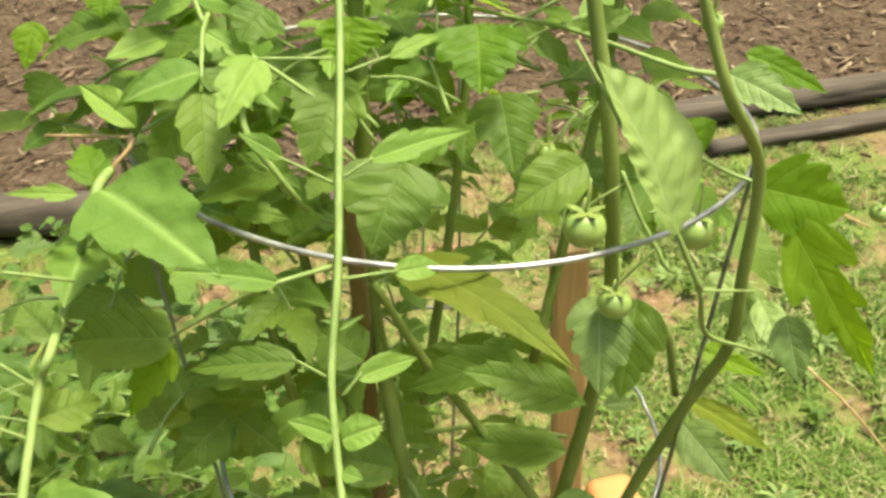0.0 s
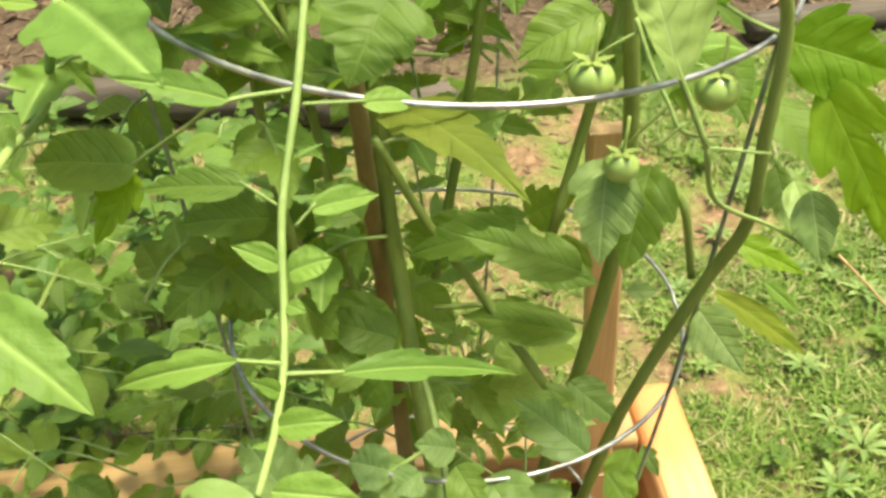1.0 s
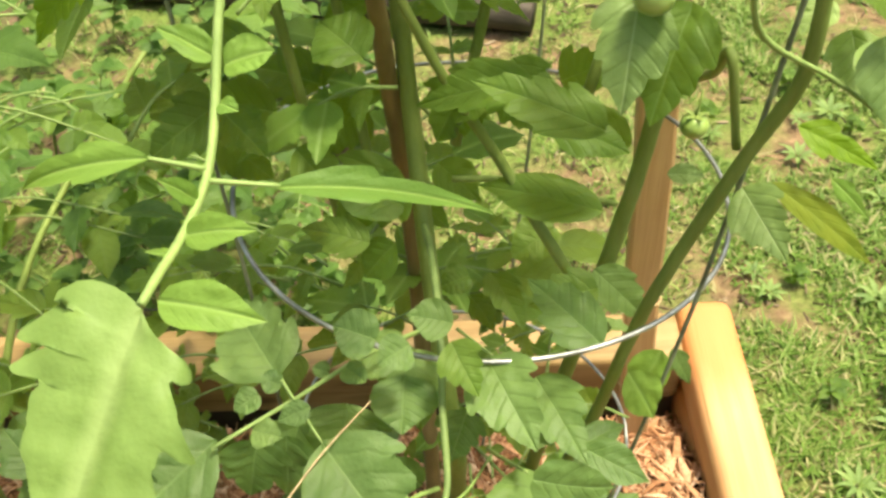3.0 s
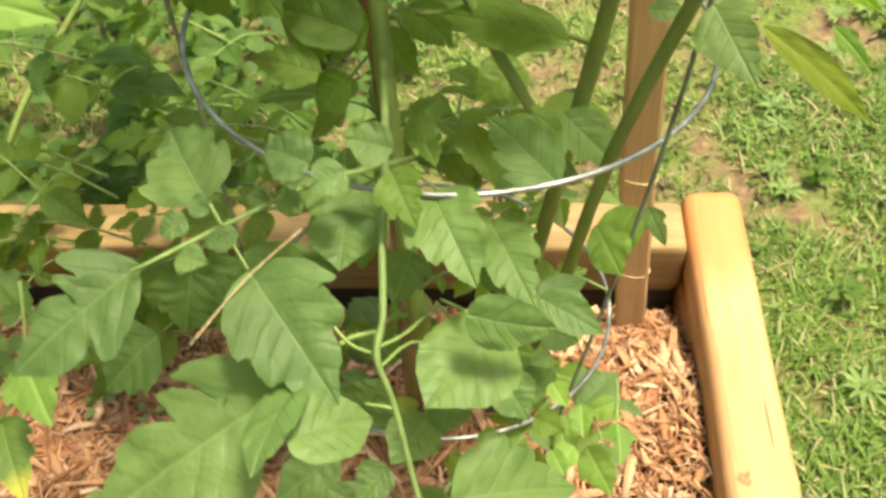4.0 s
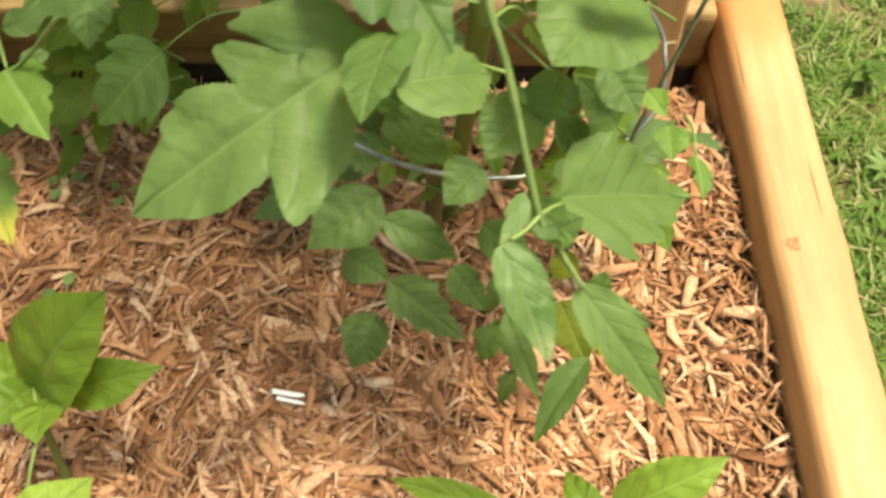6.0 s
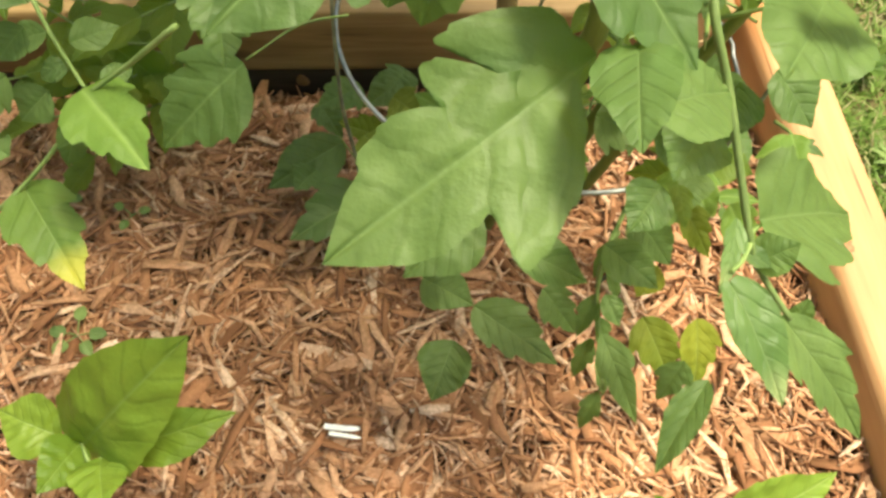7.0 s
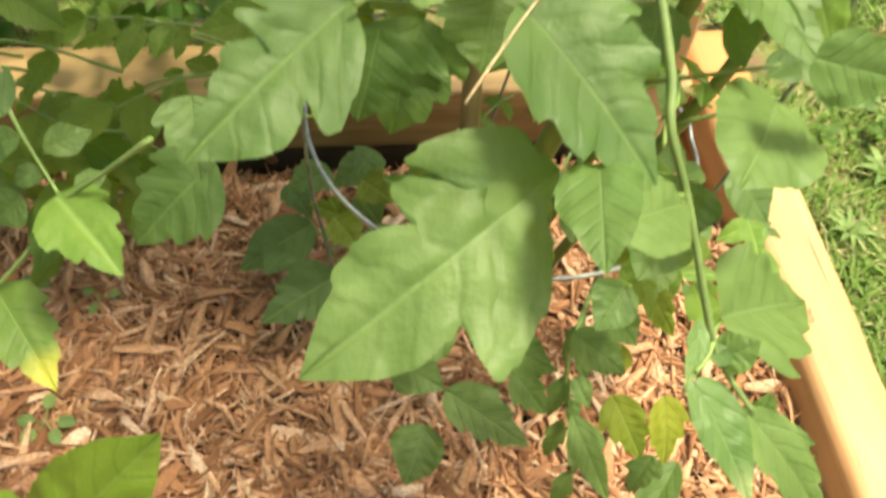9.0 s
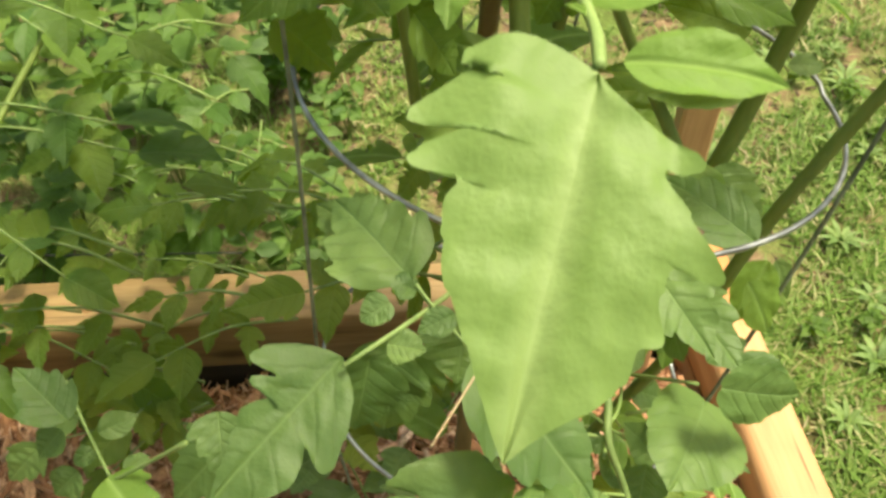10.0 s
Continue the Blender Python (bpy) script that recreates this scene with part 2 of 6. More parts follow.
m = Mat("grass_blade", rough=0.55, spec=0.3)
geo = m.t.nodes.new("ShaderNodeNewGeometry")
rnd = geo.outputs["Random Per Island"]
gc = m.ramp(rnd, (0.0, (0.082, 0.155, 0.026)), (0.4, (0.145, 0.245, 0.05)), (0.74, (0.235, 0.33, 0.09)), (0.92, (0.44, 0.38, 0.22)))
gc = m.mix(m.ramp(m.noise(m.coords("Object"), 4, 3), (0.4, (0, 0, 0)), (0.65, (1, 1, 1))), gc, m.mix(0.35, gc, (0.16, 0.27, 0.04)))
m.color(gc)
trn = m.t.nodes.new("ShaderNodeBsdfTranslucent")
m.link(gc, trn.inputs["Color"])
mx = m.node("ShaderNodeMixShader", Fac=0.35)
m.link(m.b.outputs[0], mx.inputs[1]), m.link(trn.outputs[0], mx.inputs[2])
m.link(mx.outputs[0], m.t.nodes["Material Output"].inputs["Surface"])
GRASS = m.m


def chip_material(name, per_object):
    m = Mat(name, rough=0.8, spec=0.2)
    if per_object:
        rnd = m.t.nodes.new("ShaderNodeObjectInfo").outputs["Random"]
    else:
        rnd = m.t.nodes.new("ShaderNodeNewGeometry").outputs["Random Per Island"]
    obj = m.coords("Object")
    c = m.ramp(rnd, (0.0, (0.20, 0.083, 0.042)), (0.28, (0.41, 0.190, 0.100)), (0.62, (0.60, 0.325, 0.190)), (0.86, (0.72, 0.44, 0.29)), (1.0, (0.80, 0.57, 0.42)))
    f = m.noise(obj, 240, 5, 0.7)
    c = m.mix(m.math("MULTIPLY", m.ramp(f, (0.42, (1, 1, 1)), (0.62, (0, 0, 0))), 0.5), c, (0.22, 0.105, 0.048))
    m.color(c)
    m.bump(f, 0.6, 0.0015)
    return m.m


CHIP = chip_material("wood_chip", True)
CHIPS = chip_material("wood_chips", False)
m = Mat("mulch_fines", rough=0.95, spec=0.1)
mc = m.coords("Object")
m.color(m.ramp(m.noise(mc, 120, 6, 0.75), (0.3, (0.028, 0.014, 0.008)), (0.55, (0.095, 0.048, 0.023)), (0.75, (0.22, 0.115, 0.06))))
m.bump(m.noise(mc, 160, 5), 1.0, 0.006)
FINES = m.m
m = Mat("litter_piece", rough=0.9, spec=0.15)
rnd = m.t.nodes.new("ShaderNodeNewGeometry").outputs["Random Per Island"]
m.color(m.ramp(rnd, (0.0, (0.042, 0.028, 0.019)), (0.5, (0.11, 0.074, 0.05)), (0.85, (0.19, 0.14, 0.095)), (1.0, (0.31, 0.25, 0.18))))
LITTER = m.m
m = Mat("white_plastic", rough=0.35, spec=0.5)
m.color(m.ramp(m.noise(m.coords("Object"), 120, 3), (0.3, (0.62, 0.63, 0.64)), (0.7, (0.80, 0.80, 0.80))))
WHITE = m.m
m = Mat("green_tomato", rough=0.28, spec=0.5)
m.color(m.ramp(m.noise(m.coords("Object"), 40, 3), (0.3, (0.20, 0.30, 0.08)), (0.7, (0.29, 0.39, 0.12))))
m.b.inputs["Subsurface Weight"].default_value = 0.15
m.b.inputs["Subsurface Radius"].default_value = (0.01, 0.012, 0.004)
FRUIT = m.m
m = Mat("knot", rough=0.7, spec=0.25)
vk = m.coords("Generated")
kn = m.node("ShaderNodeTexWave", Scale=3.0, Distortion=2.5, Detail=3.0)
kn.wave_type = "RINGS"
m.link(vk, kn.inputs["Vector"])
m.color(m.ramp(kn.outputs["Fac"], (0.2, (0.17, 0.085, 0.035)), (0.8, (0.34, 0.19, 0.085))))
KNOT = m.m
m = Mat("distant_trees", rough=0.9, spec=0.1)
dt = m.coords("Object")
m.color(m.ramp(m.noise(dt, 1.6, 6, 0.7), (0.3, (0.015, 0.03, 0.01)), (0.55, (0.05, 0.085, 0.025)), (0.75, (0.10, 0.15, 0.05))))
TREES = m.m
m = Mat("twine", rough=0.9)
m.color(m.ramp(m.noise(m.coords("Object"), 300, 3), (0.3, (0.35, 0.24, 0.12)), (0.7, (0.6, 0.46, 0.28))))
TWINE = m.m
m = Mat("black_plastic", rough=0.45)
m.color(m.ramp(m.noise(m.coords("Object"), 80, 3), (0.3, (0.012, 0.012, 0.013)), (0.7, (0.03, 0.03, 0.03))))
BLACK = m.m


# ---- mesh helpers ----
def mesh_of(name, verts, faces, mat, smooth=True, uvs=None):
    me = bpy.data.meshes.new(name)
    me.from_pydata([tuple(v) for v in verts], [], faces)
    if uvs is not None:
        layer = me.uv_layers.new(name="UVMap")
        idx = np.empty(len(me.loops), dtype=np.int32)
        me.loops.foreach_get("vertex_index", idx)
        layer.data.foreach_set("uv", np.asarray(uvs, dtype=np.float32)[idx].ravel())
    me.materials.append(mat)
    if smooth:
        me.polygons.foreach_set("use_smooth", [True] * len(me.polygons))
    me.update()
    return me


def thing(name, at, label, category, group="", kind=""):
    ob = new(name)
    ob.empty_display_size = 0.05
    ob.location = at
    return tagged(ob, label, category, group, kind)


def origin_of(ob):
    p = Vector(ob.location)
    while ob.parent:
        ob = ob.parent
        p = p + Vector(ob.location)
    return p


def part(name, me, parent, at=(0, 0, 0), label=""):
    """One mesh under a thing or a part; its vertices are given in world metres, its own origin is put at `at`."""
    at = Vector(at)
    if at.length:
        me.transform(Matrix.Translation(-at))
    ob = new(name, me)
    ob.parent = parent
    ob.location = at - origin_of(parent)
    return tagged(ob, label)


def smooth_path(points, n=6):
    """Catmull-Rom through the points."""
    p = [Vector(q) for q in points]
    if len(p) == 2:
        return [p[0].lerp(p[1], i / n) for i in range(n + 1)]
    p = [2 * p[0] - p[1]] + p + [2 * p[-1] - p[-2]]
    out = []
    for a, b, c, d in zip(p, p[1:], p[2:], p[3:]):
        for i in range(n):
            t = i / n
            out.append(0.5 * ((2 * b) + (c - a) * t + (2 * a - 5 * b + 4 * c - d) * t * t + (3 * b - a - 3 * c + d) * t ** 3))
    out.append(p[-2])
    return out


def tube(name, points, r0, r1, mat, sides=8, n=6, wobble=0.0, closed=False, oval=1.0):
    """A tapering tube along a smooth path."""
    path = [Vector(q) for q in points] if closed else smooth_path(points, n)
    cnt = len(path)
    verts, faces = [], []
    side = Vector((0.31, 0.87, 0.4)).normalized()
    for i, c in enumerate(path):
        t = (path[(i + 1) % cnt] - path[i - 1]) if closed else (path[min(i + 1, cnt - 1)] - path[max(i - 1, 0)])
        t.normalize()
        side = (side - t * side.dot(t)).normalized()
        up = t.cross(side)
        f = i / (cnt - 1)
        r = r0 + (r1 - r0) * f
        for k in range(sides):
            a = 2 * math.pi * k / sides
            w = 1 + wobble * noise.noise((c * 60) + Vector((math.cos(a), math.sin(a), 0)))
            verts.append(c + (side * math.cos(a) * oval + up * math.sin(a)) * r * w)
    for i in range(cnt if closed else cnt - 1):
        for k in range(sides):
            a, b = i * sides + k, i * sides + (k + 1) % sides
            c, d = ((i + 1) % cnt) * sides + (k + 1) % sides, ((i + 1) % cnt) * sides + k
            faces.append((a, b, c, d))
    if not closed:
        faces.append(tuple(range(sides))[::-1])
        faces.append(tuple((cnt - 1) * sides + k for k in range(sides)))
    return mesh_of(name, verts, faces, mat)


GROUND_Z = -0.038


# ---- ground, beyond the bed to the horizon ----
def build_ground():
    xs = np.concatenate([-np.geomspace(1500, 2.2, 14), np.linspace(-2, 2.2, 64), np.geomspace(2.4, 1500, 14)])
    ys = np.concatenate([-np.geomspace(1500, 1.8, 12), np.linspace(-1.6, 3.0, 66), np.geomspace(3.2, 1500, 14)])
    verts = []
    for y in ys:
        for x in xs:
            near = max(0.0, 1 - max(abs(x), abs(y)) / 6)
            z = (noise.noise((x * 2.2, y * 2.2, 0)) * 0.012 + noise.noise((x * 9, y * 9, 3)) * 0.006) * near
            verts.append((x, y, z + GROUND_Z))
    w = len(xs)
    faces = [(j * w + i, j * w + i + 1, (j + 1) * w + i + 1, (j + 1) * w + i) for j in range(len(ys) - 1) for i in range(w - 1)]
    return tagged(new("ground", mesh_of("ground", verts, faces, GROUND)), "patchy lawn with bare brown soil and leaf litter further off", "ground", kind="structure")


build_ground()


def timber_mesh(name, axis, length, mat, seed, w=0.095, h=0.088, swell=(), edge=(0.36, 0.55)):
    """A landscape timber: flat top and bottom, rounded sides, sawn ends, slightly bowed and worn."""
    n = 40
    prof = []
    for sx in (1, -1):
        for i in range(9):
            a = radians(-78 + 156 * i / 8) if sx > 0 else radians(102 + 156 * i / 8)
            px, pz = math.cos(a), math.sin(a)
            prof.append((math.copysign(abs(px) ** edge[0], px) * w / 2, math.copysign(min(1, abs(pz) ** edge[1]), pz) * h / 2))
    rings = [0.0, 0.004, 0.012] + [0.02 + (length - 0.04) * i / n for i in range(n + 1)] + [length - 0.012, length - 0.004, length]
    verts, faces, k = [], [], len(prof)
    for d in rings:
        shrink = 1 - 0.09 * max(0, 1 - min(d, length - d) / 0.012) ** 2
        bow = noise.noise((d * 0.9, seed, 0)) * 0.004
        for i, (px, pz) in enumerate(prof):
            dent = noise.noise((d * 7, seed + i * 0.35, 2.0)) * 0.0018
            lump = sum(g * math.exp(-((d - c) / 0.035) ** 2) for c, g in swell)
            q = (px * (shrink + lump) * (1 + dent * 8) + bow, pz * (shrink + lump * 0.7) + dent)
            verts.append((d, q[0], q[1]) if axis == 0 else (q[0], d, q[1]))
    for j in range(len(rings) - 1):
        for i in range(k):
            f = (j * k + i, j * k + (i + 1) % k, (j + 1) * k + (i + 1) % k, (j + 1) * k + i)
            faces.append(f if axis == 0 else f[::-1])
    for j, rev in ((0, True), (len(rings) - 1, False)):
        c = len(verts)
        loop = [verts[j * k + i] for i in range(k)]
        verts.append(tuple(sum(v[a] for v in loop) / k for a in range(3)))
        for i in range(k):
            f = (j * k + i, j * k + (i + 1) % k, c)
            faces.append(f if rev == (axis == 1) else f[::-1])
    return mesh_of(name, verts, faces, mat)


TIMBER = "honey-coloured pine timber with rounded edges"
right_top = tagged(new("landscape_timber", timber_mesh("landscape_timber", 1, 2.40, TIMBER_Y, 1.0, w=0.083, swell=((1.985, 0.07), (1.93, -0.02), (1.2, 0.05)))), TIMBER + " topping the raised bed", "timber", "raised bed timbers")
right_top.location = (0.0475, -2.395, 0.104)
right_low = tagged(new("landscape_timber", timber_mesh("landscape_timber", 1, 2.40, TIMBER_Y, 5.0, w=0.083)), TIMBER + " along the mulch", "timber", "raised bed timbers")
right_low.location = (0.0475, -2.397, 0.015)
back_top = tagged(new("landscape_timber", timber_mesh("landscape_timber", 0, 2.40, TIMBER_X, 9.0, w=0.086, h=0.099, edge=(0.13, 0.22))), TIMBER + " and dark knots", "timber", "raised bed timbers")
back_top.location = (-2.396, -0.0520, 0.0945)
back_low = tagged(new("landscape_timber", timber_mesh("landscape_timber", 0, 2.40, TIMBER_DARK, 14.0, w=0.086, edge=(0.2, 0.3))), "dark brown timber under the top course, damp and shade in its colour", "timber", "raised bed timbers")
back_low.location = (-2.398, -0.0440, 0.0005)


def knot(parent, at, nrm, rx, ry):
    """A dark branch knot, a low swelling on the face of a timber."""
    at, nrm = Vector(at), Vector(nrm).normalized()
    u = nrm.cross(Vector((0.2, 0.9, 0.1))).normalized()
    v = nrm.cross(u)
    verts, faces = [at + nrm * 0.0016], []
    for j in range(1, 5):
        for i in range(18):
            a = 2 * math.pi * i / 18
            f = j / 4 * (1 + 0.1 * math.sin(a * 3 + rx * 900))
            verts.append(at + u * math.cos(a) * rx * f + v * math.sin(a) * ry * f + nrm * (0.0016 * (1 - (j / 4) ** 2) - (0.003 if j == 4 else 0)))
    for i in range(18):
        faces.append((0, 1 + i, 1 + (i + 1) % 18))
        for j in range(3):
            o = 1 + j * 18
            faces.append((o + i, o + 18 + i, o + 18 + (i + 1) % 18, o + (i + 1) % 18))
    part("knot", mesh_of("knot", verts, faces, KNOT), parent, at, "dark brown knot")


knot(right_top, (0.0875, -0.398, 0.128), (0.85, 0, 0.5), 0.007, 0.016)
knot(back_top, (-0.78, -0.060, 0.1437), (0, 0, 1), 0.013, 0.009)
knot(back_top, (-0.25, -0.0945, 0.112), (0, -1, 0.1), 0.011, 0.007)
knot(back_low, (-0.52, -0.0885, 0.02), (0, -1, 0), 0.010, 0.008)
knot(right_low, (0.007, -0.50, 0.03), (-1, 0, 0), 0.010, 0.008)


# ---- old logs lying in the grass behind the bed ----
def build_log(a, b, r, seed, label):
    a, b, n, k = Vector(a), Vector(b), 90, 22
    verts, faces = [], []
    d = (b - a).normalized()
    s = Vector((0, 0, 1)).cross(d)
    for i in range(n + 1):
        c = a.lerp(b, i / n)
        c.z += noise.noise((i * 0.11, seed, 0)) * 0.010
        for j in range(k):
            t = 2 * math.pi * j / k
            q = r + 0.2 * r * noise.noise((i * 0.05 + seed, math.cos(t) * 2.2, math.sin(t) * 2.2)) + 0.09 * r * noise.noise((i * 0.4, math.cos(t) * 6, math.sin(t) * 6 + seed))
            verts.append(c + s * math.cos(t) * q * 1.05 + Vector((0, 0, 1)) * math.sin(t) * q * 0.95)
    for i in range(n):
        for j in range(k):
            faces.append((i * k + j, i * k + (j + 1) % k, (i + 1) * k + (j + 1) % k, (i + 1) * k + j))
    faces += [tuple(range(k))[::-1], tuple(n * k + j for j in range(k))]
    tagged(new("fallen_log", mesh_of("fallen_log", verts, faces, OLD_WOOD)), label, "log", "logs behind the bed")


build_log((-3.0, 1.70, 0.018), (-0.12, 1.02, 0.014), 0.058, 0.0, "weathered grey-brown log lying in the grass")
build_log((0.72, 1.30, 0.000), (3.4, 1.36, 0.004), 0.042, 4.0, "dark weathered log lying behind a thinner one")
build_log((0.80, 1.13, -0.014), (3.2, 1.22, -0.010), 0.026, 8.0, "thin weathered grey log in front of a thicker one")


# ---- the trees round the yard ----
def build_trees():
    n, rows = 160, 10
    verts, faces = [], []
    for i in range(n):
        a = 2 * math.pi * i / n
        for j in range(rows + 1):
            f = j / rows
            r = 10 + 1.2 * noise.noise((math.cos(a) * 4, math.sin(a) * 4, f * 3)) + 1.5 * f
            top = 5.2 + 1.6 * noise.noise((math.cos(a) * 5, math.sin(a) * 5, 9)) + 0.8 * noise.noise((math.cos(a) * 17, math.sin(a) * 17, 1))
            verts.append((r * math.cos(a), r * math.sin(a), GROUND_Z - 0.1 + f * top))
    for i in range(n):
        for j in range(rows):
            o, q = i * (rows + 1) + j, ((i + 1) % n) * (rows + 1) + j
            faces.append((o, q, q + 1, o + 1))
    tagged(new("backdrop", mesh_of("backdrop", verts, faces, TREES)), "dark green wall of distant trees closing the yard", "backdrop", kind="structure")


build_trees()


# ---- mulch in the bed ----
def mulch_height(x, y):
    dip = 0.075 * math.exp(-max(0.0, -0.10 - y) / 0.030) - 0.042 * math.exp(-max(0.0, -x) / 0.07) * min(1.0, max(0.0, (-y - 0.16) / 0.15))
    return 0.050 - dip + noise.noise((x * 5, y * 5, 7)) * 0.010 + noise.noise((x * 17, y * 17, 2)) * 0.005


def build_mulch():
    xs, ys = np.linspace(-2.39, 0.010, 150), np.linspace(-2.3, -0.088, 140)
    verts = [(x, y, mulch_height(x, y) - 0.006) for y in ys for x in xs]
    w = len(xs)
    faces = [(j * w + i, j * w + i + 1, (j + 1) * w + i + 1, (j + 1) * w + i) for j in range(len(ys) - 1) for i in range(w - 1)]
    return tagged(new("mulch", mesh_of("mulch", verts, faces, FINES)), "reddish-tan shredded wood mulch filling the raised bed", "mulch", kind="structure")


MULCH = build_mulch()

# ---- tomato cage ----
LEAN = (0.0766, 0.1011)
RINGS = ((-0.2617, -0.2194, 0.9808, 0.2489), (-0.2790, -0.2652, 0.6450, 0.2141), (-0.3056, -0.3100, 0.3262, 0.1780))


def ring_point(k, deg, out=0.0):
    cx, cy, cz, r = RINGS[k]
    a = radians(deg)
    r += out
    return Vector((cx + r * math.cos(a), cy + r * math.sin(a), cz - r * (LEAN[0] * math.cos(a) + LEAN[1] * math.sin(a))))


def build_cage():
    cage = thing("tomato_cage", (-0.32, -0.34, 0.05), "galvanised wire tomato cage, three rings on three legs", "plant cage")
    for k in range(3):
        pts = [ring_point(k, i * 3) + Vector((0, 0, 0.003 * math.sin(i * 0.13 + k))) for i in range(120)]
        part("ring", tube("ring", pts, 0.0021, 0.0021, WIRE, 8, closed=True), cage, ring_point(k, 0), "bright galvanised steel ring")
    for degs, low in (((-47, -45, -47), (-0.225, -0.40)), ((-172, -170, -168), (-0.432, -0.33)), ((73, 72, 72), (-0.30, -0.19))):
        p = [ring_point(i, a, 0.005) for i, a in enumerate(degs)]
        foot = Vector((low[0], low[1], -0.05))
        mid = p[2].lerp(foot, 0.35) + (p[2] - p[1]) * 0.04
        part("leg", tube("leg", [p[0] + (p[0] - p[1]) * 0.03, p[0], p[1], p[2], mid, foot], 0.0018, 0.0018, WIRE_DARK, 8, 10), cage, foot, "dull grey wire leg")
    return cage


build_cage()


# ---- stakes ----
def stake_mesh(name, foot, top, w, d, mat, seed):
    foot, top = Vector(foot), Vector(top)
    n, verts, faces = 26, [], []
    prof = [(1, -.82), (1, .82), (.82, 1), (-.82, 1), (-1, .82), (-1, -.82), (-.82, -1), (.82, -1)]
    for i in range(n + 1):
        f = i / n
        c = foot.lerp(top, f)
        c.x += noise.noise((f * 3, seed, 0)) * 0.004
        for a, b in prof:
            e = 1 + noise.noise((f * 14, seed + a, b)) * 0.05
            verts.append((c.x + a * w / 2 * e, c.y + b * d / 2 * e, c.z))
    for i in range(n):
        for k in range(8):
            faces.append((i * 8 + k, i * 8 + (k + 1) % 8, (i + 1) * 8 + (k + 1) % 8, (i + 1) * 8 + k))
    faces += [tuple(range(8))[::-1], tuple(n * 8 + k for k in range(8))]
    return mesh_of(name, verts, faces, mat, smooth=False)


corner = thing("wooden_stake", (-0.064, -0.140, 0.0), "rough sawn wooden stake in bed corner with twine round it", "stake")
part("post", stake_mesh("post", (-0.0625, -0.141, -0.05), (-0.107, -0.138, 0.745), 0.040, 0.020, STAKE, 3), corner, (-0.0625, -0.141, 0))
for zz in (0.155, 0.33):
    cx = -0.0655 - 0.056 * (zz - 0.0)
    loop = [(cx + 0.0225 * math.cos(a), -0.141 + 0.0125 * math.sin(a), zz + 0.002 * math.sin(a * 2)) for a in np.linspace(0, 2 * math.pi, 20)[:-1]]
    part("twine", tube("twine", loop, 0.0011, 0.0011, TWINE, 6, closed=True), corner, loop[0], "frayed straw-coloured twine")


# ---- leaves ----
# half outlines of a blade: (along the midrib, away from it), 1 = length and half width
OUTLINES = {
    "simple": ((.03, .28), (.1, .62), (.2, .86), (.33, .99), (.47, 1.0), (.52, .93), (.6, .86), (.72, .66), (.76, .55), (.88, .27)),
    "round": ((-.02, .3), (.02, .58), (.12, .85), (.28, .99), (.45, 1.0), (.62, .9), (.78, .66), (.9, .36)),
    "ovate": ((-.02, .25), (.02, .52), (.1, .78), (.22, .95), (.36, 1.0), (.5, .95), (.64, .78), (.77, .55), (.89, .28)),
    "tomato": ((.02, .34), (.08, .66), (.18, .88), (.33, 1.02), (.36, .92), (.345, .76), (.43, .8), (.55, .82), (.60, .70), (.585, .56), (.69, .53), (.79, .46), (.81, .34), (.9, .19)),
    "lobed": ((.04, .16), (.1, .42), (.2, .66), (.33, .88), (.48, 1.06), (.535, .98), (.52, .74), (.485, .52), (.60, .70), (.70, .70), (.79, .56), (.89, .28)),
    "deep": ((.0, .3), (.05, .66), (.16, .98), (.30, 1.08), (.33, .9), (.28, .56), (.38, .62), (.52, .84), (.57, .74), (.54, .46), (.66, .5), (.76, .46), (.8, .32), (.9, .17)),
    "spear": ((.03, .25), (.1, .55), (.22, .9), (.35, 1.0), (.40, .86), (.42, .66), (.55, .68), (.64, .58), (.78, .36), (.9, .16)),
    "broad": ((.05, .10), (.11, .18), (.174, .46), (.285, .78), (.42, .91), (.545, 1.0), (.562, .82), (.535, .50), (.588, .52), (.708, .55), (.806, .46), (.916, .22)),
    "end": ((.04, .10), (.1, .33), (.15, .62), (.185, .68), (.215, .62), (.22, .49), (.33, .74), (.44, 1.0), (.465, .92), (.45, .71), (.54, .70), (.62, .77), (.645, .70), (.66, .62), (.74, .57), (.81, .43), (.9, .18)),
}
